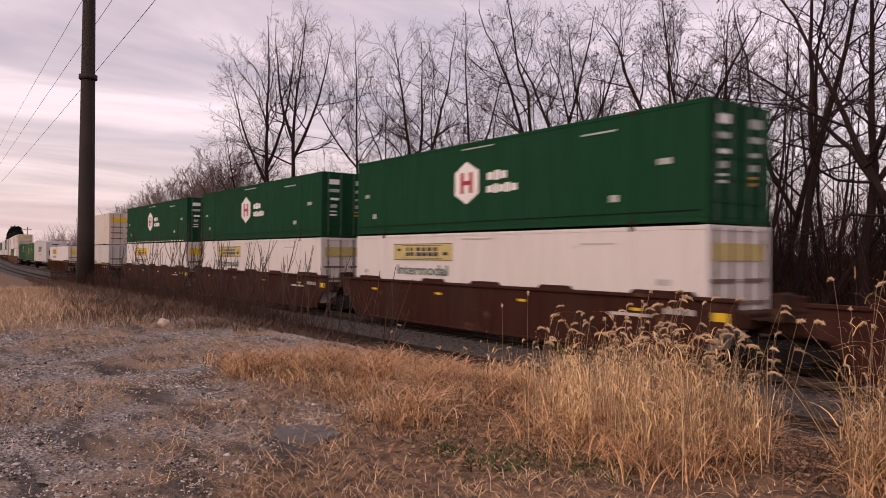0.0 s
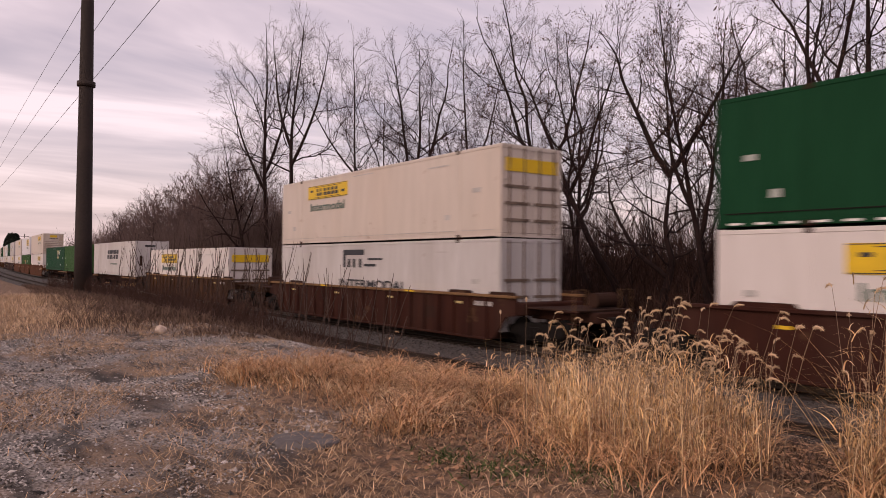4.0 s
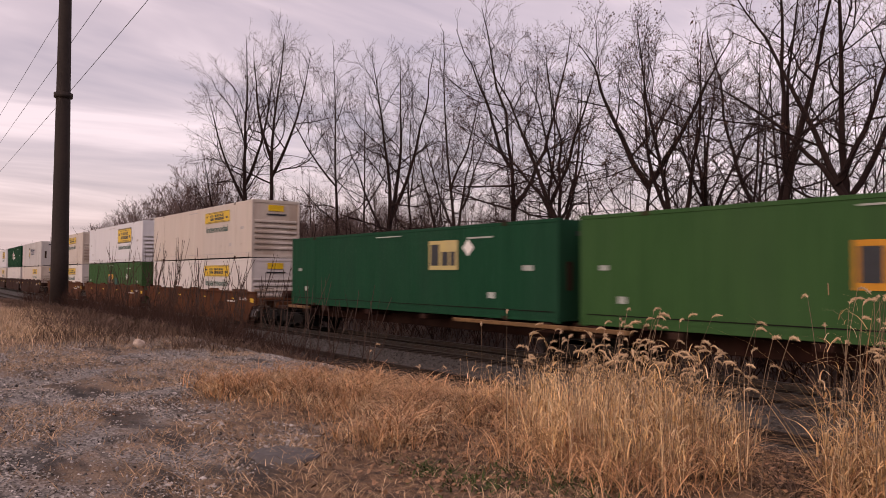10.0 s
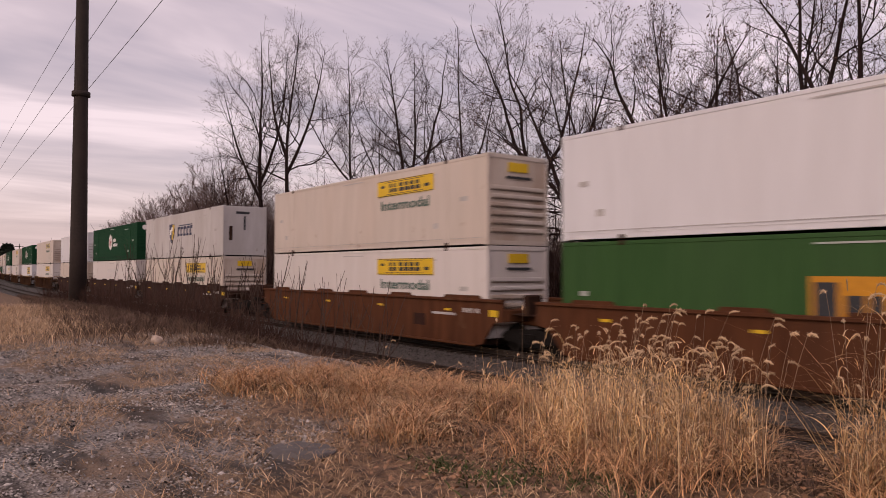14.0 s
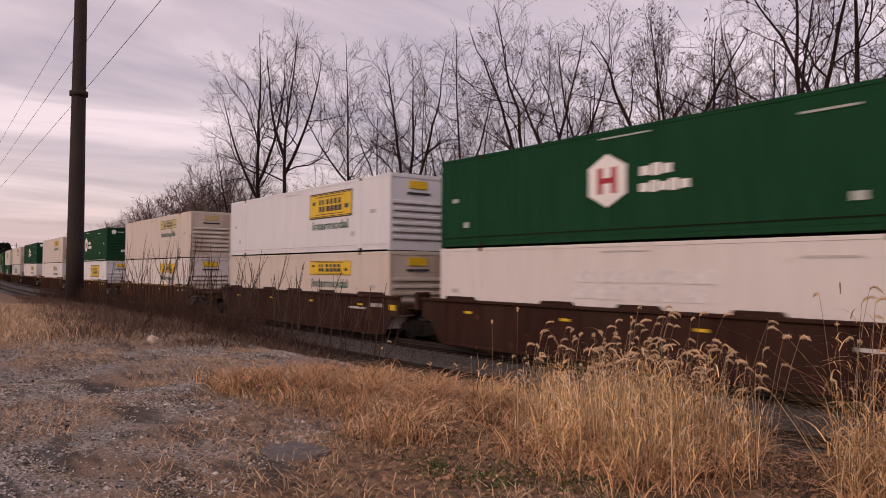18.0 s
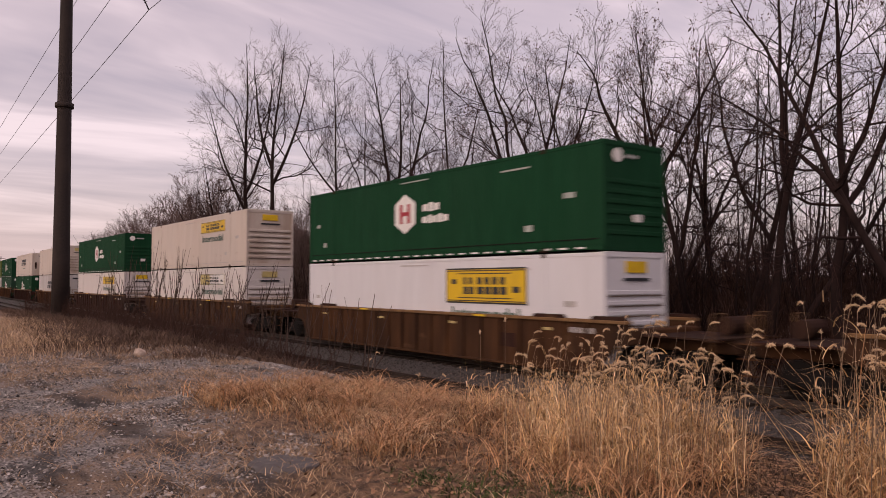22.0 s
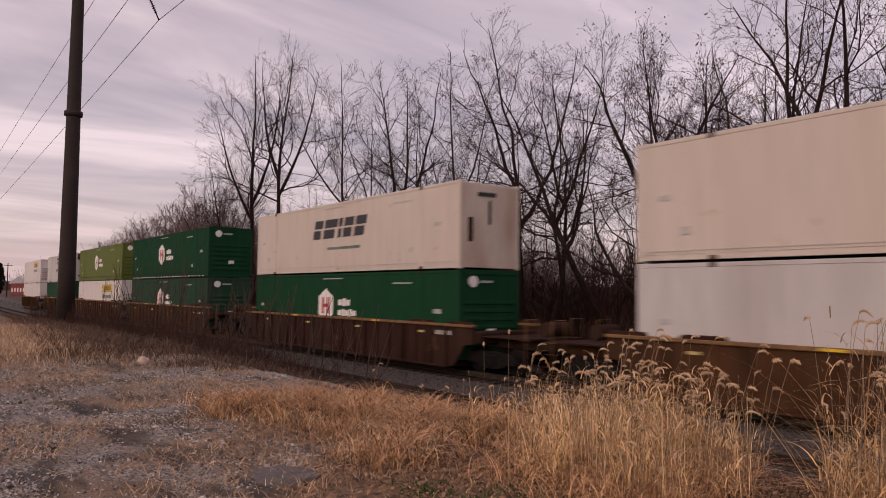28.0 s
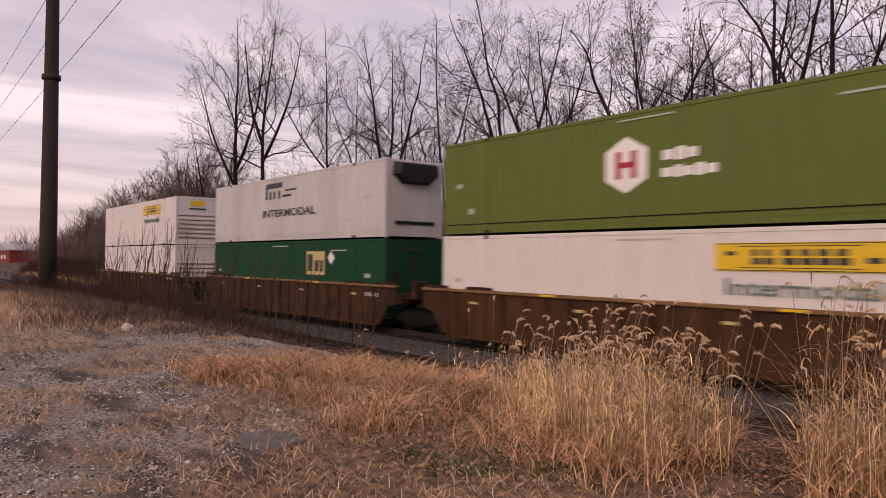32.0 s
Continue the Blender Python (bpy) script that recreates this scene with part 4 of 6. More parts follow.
def well_car(kind, paint, lead, tail):
    """A well car unit; lead and tail say which ends carry a bogie of their own, and how it ends."""
    c = -LENGTH / 2
    reach = 9.62 if kind != "single" else 11.3
    names = {"carbrown": "red-brown", "carred": "rusty orange-brown", "carochre": "ochre-brown", "cardark": "grimy dark brown"}
    car = thing("well_car", names[paint] + (" articulated" if kind != "single" else " single") + " steel well car with deep side sills", "rail car", "rail cars of the train")
    p = M[paint]
    top = 1.52 if kind != "single" else 1.44
    ribbed = kind == "single" or paint in ("carochre",)
    for s in (-1, 1):
        y0, y1 = sorted((s * 1.34, s * 1.42))
        e = 8.95
        side = plate("side_sill", [(c - e, top), (c + e, top), (c + e, 0.92), (c + e - 0.45, 0.86), (c + e - 1.0, 0.20), (c + e - 1.3, 0.13), (c - e + 1.3, 0.13), (c - e + 1.0, 0.20), (c - e + 0.45, 0.86), (c - e, 0.92)], y0, y1, p, car)
        y0, y1 = sorted((s * 1.31, s * 1.50))
        box("top_chord", c - e, c + e, y0, y1, top - 0.02, top + 0.07, M["chord"] if ribbed else p, side, "worn yellowish top chord" if ribbed else "", bevel=0.015)
        y0, y1 = sorted((s * 1.32, s * 1.48))
        box("bottom_chord", c - e + 1.3, c + e - 1.3, y0, y1, 0.09, 0.17, p, side, bevel=0.015)
        n = 19 if ribbed else 13
        for i in range(n):
            x = c - e + 1.35 + i * (2 * e - 2.7) / (n - 1)
            if ribbed or i in (0, 6, 12):
                y0, y1 = sorted((s * 1.42, s * (1.50 if ribbed else 1.445)))
                box("rib", x - 0.05, x + 0.05, y0, y1, 0.17, top - 0.02, p, side, bevel=0.012)
        if not ribbed:
            for x, w in ((c - 6.9, 1.5), (c - 2.6, 1.3), (c + 0.2, 1.4), (c + 3.3, 1.3), (c + 6.9, 1.9)):
                y0, y1 = sorted((s * 1.33, s * 1.45))
                plate("guide_hump", [(x - w / 2, top + 0.06), (x - w / 2 + 0.12, top + 0.17), (x + w / 2 - 0.12, top + 0.17), (x + w / 2, top + 0.06)], y0, y1, p, side)
        else:
            for x in (c - 8.3, c + 8.3, c + 6.2, c - 6.2):
                y0, y1 = sorted((s * 1.33, s * 1.47))
                plate("guide_hump", [(x - 0.6, top + 0.06), (x - 0.5, top + 0.16), (x + 0.5, top + 0.16), (x + 0.6, top + 0.06)], y0, y1, M["cardark"], side)
        if s < 0:
            for i in range(4):
                x = c - 6.6 + i * 4.2
                flat_panel("reflector", x, x + 0.34, 1.16, 1.235, M["faded"] if ribbed else M["yellow"], side, "yellow reflector", y=-1.428)
            if not ribbed:
                flat_panel("end_reflector", c + 8.3, c + 8.7, 1.06, 1.26, M["yellow"], side, "yellow end reflector", y=-1.428)
                flat_panel("data_stencil", c + 5.3, c + 6.6, 1.02, 1.10, M["greystencil"], side, y=-1.428)
            else:
                for x in (c - 3.6, c + 3.1):
                    flat_panel("chord_reflector", x, x + 0.55, top, top + 0.055, M["yellow"], side, "yellow patch on the top chord", y=-1.506)
            for a in (0, 0.22, 0.44, 0.66):
                flat_panel("stencil", c + 7.0 + a, c + 7.0 + a + 0.16, 1.14, 1.28, M["greystencil"], side, y=-1.43)
            flat_panel("data_plate", c + 4.2, c + 4.9, 0.6, 1.0, M["cardark"], side, "dark data plate", y=-1.428)
    for i in range(5):
        x = c - 7.6 + i * 3.8
        box("cross_member", x - 0.2, x + 0.2, -1.34, 1.34, 0.14, 0.28, M["cardark"], car)
    for sgn, own in ((1, lead), (-1, tail)):
        a, b = sorted((c + sgn * 8.6, c + sgn * reach))
        bm = bmesh.new()
        box_into(bm, a, b, -0.55, 0.55, 0.80, 1.12, 0.04)
        a2, b2 = sorted((c + sgn * 8.55, c + sgn * 9.1))
        box_into(bm, a2, b2, -1.34, 1.34, 0.92, 1.3, 0.04)
        part("end_platform", bm, p, car)
        a, b = sorted((c + sgn * 9.1, c + sgn * (reach - 0.15)))
        box("walkway", a, b, -1.15, 1.15, 1.14, 1.18, M["cardark"], car)
        if own == "end":
            truck(car, c + sgn * 9.35)
            a, b = sorted((c + sgn * reach, c + sgn * (reach + 0.38)))
            box("coupler", a, b, -0.14, 0.14, 0.72, 0.98, M["steel"], car, bevel=0.03)
            for s in (-1, 1):
                x = c + sgn * (reach - 0.25)
                tube("handrail", [(x, s * 1.2, 0.5), (x, s * 1.2, 1.75), (x, s * 0.7, 1.75), (x, s * 0.7, 1.1)], [0.017] * 4, 6, M["chord"] if ribbed else p, car)
                for z in (0.45, 0.8, 1.12):
                    box("step", x - 0.22, x + 0.22, s * 1.25 - 0.02, s * 1.25 + 0.02, z, z + 0.03, p, car)
            bm = bmesh.new()
            x = c + sgn * (reach - 0.7)
            bmesh.ops.create_cone(bm, cap_ends=True, segments=14, radius1=0.22, radius2=0.22, depth=0.9, matrix=Matrix.Translation((x, 0.5, 1.42)) @ Matrix.Rotation(math.pi / 2, 4, "X"))
            part("brake_reservoir", bm, M["cardark"], car)
        elif own == "joint":
            truck(car, c + sgn * 9.67)
            bm = bmesh.new()
            box_into(bm, c + sgn * 9.67 - 0.35, c + sgn * 9.67 + 0.35, -0.5, 0.5, 0.75, 1.15, 0.06)
            box_into(bm, c + sgn * 9.67 - 0.12, c + sgn * 9.67 + 0.12, -1.2, -0.6, 1.1, 1.75, 0.04)
            part("pivot", bm, M["cardark"], car)
    return car


def spine_car(lead, tail):
    """A skeletal car: one deep centre beam with cross arms under a single box."""
    c = -LENGTH / 2
    car = thing("spine_car", "grimy skeletal spine car with cross arms", "rail car", "rail cars of the train")
    box("centre_beam", c - 9.0, c + 9.0, -0.3, 0.3, 0.62, 1.06, M["cardark"], car, bevel=0.03)
    for x in (c - 7.6, c - 5.2, c - 1.8, c + 1.8, c + 5.2, c + 7.6):
        box("cross_arm", x - 0.16, x + 0.16, -1.3, 1.3, 0.96, 1.14, M["cardark"], car, bevel=0.03)
    for s in (-1, 1):
        y0, y1 = sorted((s * 1.2, s * 1.32))
        box("side_beam", c + 3.5, c + 8.4, y0, y1, 0.98, 1.1, M["chord"], car, "worn yellowish side beam", bevel=0.02)
        box("side_beam", c - 8.4, c - 6.5, y0, y1, 0.98, 1.1, M["chord"], car, bevel=0.02)
    box("king_pin_stand", c - 8.9, c - 8.3, -0.6, 0.6, 1.06, 1.6 - 0.45, M["cardark"], car)
    for sgn, own in ((1, lead), (-1, tail)):
        a, b = sorted((c + sgn * 8.9, c + sgn * 9.8))
        box("end_platform", a, b, -1.2, 1.2, 0.86, 1.0, M["cardark"], car, bevel=0.03)
        if own:
            truck(car, c + sgn * 8.6)
    return car


# what the train carries: front end of each load at 0 s, car, paint, ends, lower box, upper box
TRAIN = [
    (9.4, "artic", "carbrown", "joint", None, None, None),
    (-10.0, "artic", "carbrown", "joint", None, "white_faded", "green_doors"),
    (-29.37, "artic", "carbrown", "joint", None, "white_faded", "green_doors"),
    (-48.75, "artic", "carbrown", "joint", "end", "white_rear", "green_dashed"),
    (-72.33, "single", "carbrown", "end", "end", "white_block", "cream_rear"),
    (-95.75, "single", "carochre", "end", "end", "white_rear", None),
    (-116.7, "spine", "cardark", True, True, "white_bold", None),
    (-135.0, "spine", "cardark", True, True, "bright_square", None),
    (-151.93, "spine", "cardark", True, True, "dark_square", None),
    (-172.6, "artic", "carred", "end", None, "white", "cream"),
    (-191.5, "artic", "carred", "joint", None, "bright_patch", "white_framed"),
    (-210.85, "artic", "carred", "joint", "end", "white", "cream"),
    (-234.1, "artic", "cardark", "end", None, "cream", "white_shield"),
    (-252.95, "artic", "cardark", "joint", None, "white_plain", "green"),
    (-272.3, "artic", "cardark", "joint", "end", "cream", "white_framed"),
    (-295.3, "single", "carochre", "end", "end", "white", "cream_faded"),
    (-318.3, "single", "carochre", "end", "end", "white_framed", "green_tape"),
    (-341.35, "single", "carochre", "end", "end", "white_pale", "cream"),
    (-364.5, "single", "cardark", "end", "end", "white", "green_tape"),
    (-387.8, "single", "carochre", "end", "end", "white_bold", "cream_faded"),
    (-410.95, "single", "cardark", "end", "end", "green", "cream_bold"),
    (-434.1, "artic", "carochre", "end", None, "green_dull", "green_tape"),
    (-453.5, "artic", "carochre", "joint", None, "white", "olive"),
    (-473.0, "artic", "carochre", "joint", "end", "dark_square", "cooled"),
    (-495.5, "single", "carochre", "end", "end", "white_plain", "white"),
]
RIDERS = []


def make_train():
    made = {}

    def get(key, build):
        if key not in made:
            made[key] = build()
            return made[key]
        twin = copy_thing(made[key], Matrix())
        return twin

    for u, kind, paint, lead, tail, low, high in TRAIN:
        before = {a: len(WHEELS[a]) for a in WHEELS}
        key = (kind, paint, lead, tail)
        fresh = key not in made
        car = get(key, (lambda: spine_car(lead, tail)) if kind == "spine" else (lambda: well_car(kind, paint, lead, tail)))
        if not fresh:
            for o in car.children_recursive:
                if o.data == WHEELSET:
                    WHEELS[-0.89 if o.location.x < 0 else 0.89].append(o)
        RIDERS.append((car, u, 0.0))
        base = 1.14 if kind == "spine" else 0.355
        for style, z in ((low, base), (high, base + TALL + 0.03)):
            if style:
                RIDERS.append((get(style, lambda s=style: container(s)), u, z))


make_train()


# ---------------------------------------------------------------- bare trees
def tubes(shoots, sides):
    """Many thin branches of one point count at once: vertices and faces."""
    P = np.array([[tuple(p) for p in pts] for pts, _ in shoots])
    R = np.array([rad for _, rad in shoots])
    n, k, _ = P.shape
    D = np.gradient(P, axis=1)
    D /= np.linalg.norm(D, axis=2, keepdims=True) + 1e-9
    ref = np.where(np.abs(D[:, :1, :1]) > 0.8, np.array([0.0, 1.0, 0.0]), np.array([1.0, 0.0, 0.0]))
    U = np.cross(D, np.broadcast_to(ref, D.shape))
    U /= np.linalg.norm(U, axis=2, keepdims=True) + 1e-9
    W = np.cross(D, U)
    ang = 2 * np.pi * np.arange(sides) / sides
    V = P[:, :, None] + R[:, :, None, None] * (U[:, :, None] * np.cos(ang)[None, None, :, None] + W[:, :, None] * np.sin(ang)[None, None, :, None])
    i = np.arange(n * k * sides).reshape(n, k, sides)
    lo, hi = i[:, :-1], i[:, 1:]
    F = np.stack([lo, np.roll(lo, -1, 2), np.roll(hi, -1, 2), hi], -1)
    return V.reshape(-1, 3), F.reshape(-1, 4)


def grow(seed, stems, clear=0.35, limbs=11, reach=4.5, fine=5, thin=0.007, crook=0.06, lift=0.06, open_angle=1.08, twig=1.0):
    """A leafless tree: stems (start along the first, tilt at foot and tip, depth tilt, length, radius),
    limbs that leave them and curve upwards, and three orders of twigs."""
    rng = random.Random(seed)
    thin *= 0.78
    out = []

    def turned(d, angle, roll):
        side = d.orthogonal().normalized()
        side.rotate(Matrix.Rotation(roll, 3, d))
        return (d * math.cos(angle) + side * math.sin(angle)).normalized()

    def at(pts, rad, f):
        x = f * (len(pts) - 1)
        i = min(int(x), len(pts) - 2)
        a = x - i
        return pts[i].lerp(pts[i + 1], a), (pts[i + 1] - pts[i]).normalized(), rad[i] * (1 - a) + rad[i + 1] * a

    def shoot(p, d, length, r, level):
        segs = (0, 0, 6, 4, 3, 2)[level]
        wig = (0, 0, 0.23, 0.23, 0.24, 0.27)[level]
        up = (0, 0, lift, lift * 0.55, lift * 0.4, lift * 0.3)[level]
        pts, rad = [p.copy()], [r]
        end = max(thin * 0.55, r * (0.3 if level < 4 else 0.5))
        for i in range(segs):
            d = (d + Vector((rng.gauss(0, wig), rng.gauss(0, wig), rng.gauss(0, wig * 0.8) + up))).normalized()
            pts.append(pts[-1] + d * (length / segs))
            rad.append(r + (end - r) * (i + 1) / segs)
        out.append((level, pts, rad))
        if level >= 5:
            return
        n = max(1, round((0, 0, 7, fine, 3.4 * twig)[level] * min(1.15, length / (0, 0, reach, 1.7, 0.8)[level])))
        roll = rng.uniform(0, 6.28)
        for k in range(n):
            f = min(1.0, 0.18 + 0.82 * (k + rng.uniform(0.2, 1.0)) / n)
            q, e, rr = at(pts, rad, f)
            roll += 2.4 + rng.gauss(0, 0.4)
            ln = length * rng.uniform(0.38, 0.64) * (1.15 - 0.5 * f)
            shoot(q, turned(e, rng.uniform(0.45, 0.95) * (1.0 - 0.35 * f), roll), max(ln, 0.22), max(thin * (1.15 if level < 4 else 0.9), rr * 0.58), level + 1)

    first = None
    for s0, t0, t1, depth, length, r in stems:
        if first is None or s0 <= 0:
            p = Vector((rng.uniform(-0.25, 0.25) if first else 0, rng.uniform(-0.25, 0.25) if first else 0, -0.3))
        else:
            p = at(first[0], first[1], min(0.97, s0 / first[2]))[0]
        segs = 12
        pts, rad = [p.copy()], [r * (1.0 if s0 <= 0 else 0.8)]
        wx, wy = 0.0, 0.0
        for i in range(segs):
            f = (i + 0.5) / segs
            wx = 0.6 * wx + rng.gauss(0, crook)
            wy = 0.6 * wy + rng.gauss(0, crook)
            t = t0 + (t1 - t0) * f + wx
            d = Vector((math.sin(t), math.sin(depth + wy), max(0.12, math.cos(t)))).normalized()
            pts.append(pts[-1] + d * (length / segs))
            rad.append(max(thin * 1.6, r * 0.8 * (1 - f) ** 1.1 + 0.010))
        out.append((0, pts, rad))
        if first is None:
            first = (pts, rad, length)
        n = max(3, round(1.1 * limbs * length / stems[0][4]))
        low = clear if s0 <= 0 else 0.12
        roll = rng.uniform(0, 6.28)
        for k in range(n):
            f = low + (1 - low) * (k + rng.uniform(0.1, 0.95)) / n
            g = (f - low) / (1 - low)
            q, e, rr = at(pts, rad, min(1, f))
            roll += 2.4 + rng.gauss(0, 0.5)
            ln = reach * (0.85 + 0.45 * math.sin(math.pi * g)) * (1 - 0.66 * g ** 1.5) * rng.uniform(0.6, 1.25) * (0.85 if s0 > 0 else 1.0)
            shoot(q, turned(e, open_angle * (1.15 - 0.6 * g) * rng.uniform(0.75, 1.1), roll), ln, max(thin * 2.0, min(rr * 0.5, 0.013 + ln * 0.0115)), 2)
    return out


def tree(name, label, seed, stems, leaves=0, wood="twig", **kw):
    t = thing(name, label, "tree", "bare trees beyond the line")
    shoots = grow(seed, stems, **kw)
    for key, levels in (("trunk", (0,)), ("bough", (2, 3)), ("crown", (4, 5))):
        V, F, base = [], [], 0
        for level in levels:
            got = [(pts, rad) for lv, pts, rad in shoots if lv == level]
            if got:
                v, f = tubes(got, (9, 0, 5, 4, 3, 3)[level])
                V.append(v)
                F.append(f + base)
                base += len(v)
        me = mesh_of(key, np.concatenate(V).tolist(), np.concatenate(F).tolist(), M["bark"] if key != "crown" and wood == "twig" else M[wood])
        me.polygons.foreach_set("use_smooth", [True] * len(me.polygons))
        link_mesh(key, me, t)
    if leaves:
        rng = random.Random(seed + 1)
        tips = [pts[-1] for level, pts, rad in shoots if level >= 4]
        tips = [p for p in tips if p.z > 0.45 * max(q.z for q in tips)]
        vs, fs = [], []
        for _ in range(leaves // 5):
            c = rng.choice(tips)
            for _ in range(5):
                p = c + Vector((rng.gauss(0, 0.10), rng.gauss(0, 0.10), rng.gauss(0, 0.10)))
                a = Vector((rng.gauss(0, 1), rng.gauss(0, 1), rng.gauss(0, 1))).normalized() * rng.uniform(0.025, 0.06)
                b = a.orthogonal() * 0.6
                k = len(vs)
                vs += [p - a, p - b * 0.8 + a * 0.2, p + a, p + b]
                fs.append((k, k + 1, k + 2, k + 3))
        link_mesh("withered_leaves", mesh_of("withered_leaves", vs, fs, M["deadleaf"]), t, "few withered brown leaves")
    return t


def place(ob, x, y, turn=0.0, size=1.0):
    ob.matrix_basis = pose(x, y, float(ground_height(np.array(x), np.array(y))) - 0.1, 0, 0, turn) @ Matrix.Scale(size, 4)


def from_az(az, y):
    """A spot in a given direction from the standpoint."""
    x = -y * math.tan(radians(az))
    return x, y + (bend(x) if y > 20 else 0.0)


def make_trees():
    # the trees that stand out along the wood's edge: direction, distance across, and the stems of each
    single = [
        ("tall bare maple with wide ascending limbs", 67.3, 26.5, 11, dict(stems=[(0, 0.01, -0.06, 0, 24.4, 0.34), (9.0, -0.55, -0.15, 0.1, 11, 0.17), (10.5, 0.40, 0.02, -0.1, 12.4, 0.18)], clear=0.36, limbs=14, reach=5.6, thin=0.0088, crook=0.035, twig=1.35)),
        ("tall bare maple with a rounded forked crown", 65.6, 27.0, 12, dict(stems=[(0, 0.02, 0.05, 0, 24.0, 0.33), (12.5, -0.35, 0.0, 0.1, 10.6, 0.17), (11, 0.45, 0.15, -0.1, 11.6, 0.18)], clear=0.40, limbs=14, reach=5.6, thin=0.0088, crook=0.035, twig=1.35)),
        ("bare tree with low spreading limbs under the maples", 68.6, 25.5, 13, dict(stems=[(0, -0.10, -0.30, 0, 14.0, 0.20), (3.5, -0.8, -0.5, 0, 8, 0.11), (5, 0.3, 0.1, 0, 8, 0.1)], clear=0.3, limbs=14, reach=5.0, thin=0.0085, twig=1.3)),
        ("slender bare tree with long curving limbs", 60.55, 26.5, 14, dict(stems=[(0, 0.0, -0.02, 0, 19.4, 0.17), (9, -0.75, -0.35, 0, 8.0, 0.08)], clear=0.30, limbs=19, reach=4.4, thin=0.0078, crook=0.025, twig=1.3)),
        ("broad bare tree parting into three stems", 56.3, 26.0, 15, dict(stems=[(0, -0.03, -0.28, 0, 16.4, 0.23), (5.2, 0.12, 0.0, 0.12, 11.4, 0.17), (5.8, 0.42, 0.18, -0.1, 11.2, 0.15), (4.6, -0.5, -0.3, 0, 9, 0.09)], clear=0.42, limbs=14, reach=4.4, thin=0.0074, twig=1.3)),
        ("slim bare tree with a wavering stem", 50.0, 25.0, 16, dict(stems=[(0, -0.12, -0.06, 0, 16.0, 0.13), (7.5, 0.35, 0.1, 0, 6.8, 0.07)], clear=0.4, limbs=14, reach=3.0, thin=0.0068)),
        ("bare tree with a forked leaning top", 46.4, 24.6, 17, dict(stems=[(0, 0.04, -0.24, 0, 15.8, 0.19), (6.0, 0.40, 0.12, 0, 9.5, 0.12), (7.8, -0.45, -0.25, 0, 7.5, 0.1)], leaves=350, clear=0.30, limbs=15, reach=4.2, fine=6, thin=0.0066, twig=1.3, crook=0.09, lift=0.03, open_angle=1.25)),
        ("bare tree bowed over in a low arch", 46.9, 23.6, 18, dict(stems=[(0, -0.42, -1.45, 0, 10.5, 0.22), (5.0, -0.3, -0.2, 0, 6.0, 0.1), (4.0, -0.9, -1.5, 0.2, 6.0, 0.12)], clear=0.25, limbs=22, reach=3.2, fine=7, thin=0.0068, twig=1.3, crook=0.08, lift=0.0, open_angle=1.2)),
        ("crooked bare tree leaning far over", 39.5, 24.0, 19, dict(stems=[(0, -0.14, -0.46, 0, 14.0, 0.20), (5.5, -0.5, -0.75, 0.1, 6.5, 0.1), (6.5, 0.25, 0.1, 0, 6.5, 0.1)], leaves=900, clear=0.32, limbs=15, reach=4.0, fine=6, thin=0.0062, twig=1.35, crook=0.10, lift=0.03, open_angle=1.25)),
        ("bare tree with heavy crooked limbs and a tangled top", 37.7, 23.5, 20, dict(stems=[(0, 0.05, 0.0, 0, 8.2, 0.22), (6.6, -0.55, -0.40, 0, 6.6, 0.14), (6.8, 0.55, 0.25, 0, 6.6, 0.13), (2.6, -0.75, -0.1, 0, 6, 0.11)], leaves=1500, clear=0.35, limbs=14, reach=3.5, fine=7, thin=0.006, twig=1.3, crook=0.13, lift=0.03, open_angle=1.25)),
        ("bushy bare tree thick with upright vine-clad twigs", 33.6, 24.0, 21, dict(stems=[(0, -0.14, -0.26, 0, 12.8, 0.17), (3.8, 0.15, 0.0, 0, 8.2, 0.11), (5.0, -0.4, -0.1, 0, 6.5, 0.1)], leaves=1600, clear=0.35, limbs=16, reach=3.0, fine=8, thin=0.006, twig=1.2, crook=0.07, lift=0.22, open_angle=0.8)),
        ("slanting bare tree with a bent trunk", 30.9, 24.2, 22, dict(stems=[(0, 0.12, 0.10, 0, 13.5, 0.17), (4.5, -0.45, -0.2, 0, 8, 0.1)], clear=0.35, limbs=12, reach=3.4, fine=6, thin=0.006, crook=0.09, lift=0.03, open_angle=1.2)),
        ("thick-trunked bare tree leaning outwards", 29.1, 22.6, 23, dict(stems=[(0, 0.03, 0.36, 0, 15.0, 0.20), (6.2, -0.12, 0.05, 0, 9.0, 0.10)], leaves=300, clear=0.42, limbs=9, reach=2.6, fine=6, thin=0.0054, crook=0.06)),
        ("bare trunk slanting steeply across the wood", 28.1, 23.4, 24, dict(stems=[(0, 0.42, 0.62, 0, 11.0, 0.15)], clear=0.4, limbs=10, reach=2.8, thin=0.006, crook=0.05)),
        ("large bare tree with a broad dark trunk", 23.6, 22.5, 25, dict(stems=[(0, -0.02, -0.12, 0, 14.5, 0.21), (5.5, 0.5, 0.2, 0, 9.5, 0.11)], leaves=300, clear=0.42, limbs=9, reach=2.6, fine=6, thin=0.0052, crook=0.08)),
    ]
    big = []
    for label, az, y, seed, kw in single:
        ob = tree("bare_tree", label, seed, **kw)
        x, y = from_az(az, y)
        place(ob, x, y, az)
        big.append(ob)
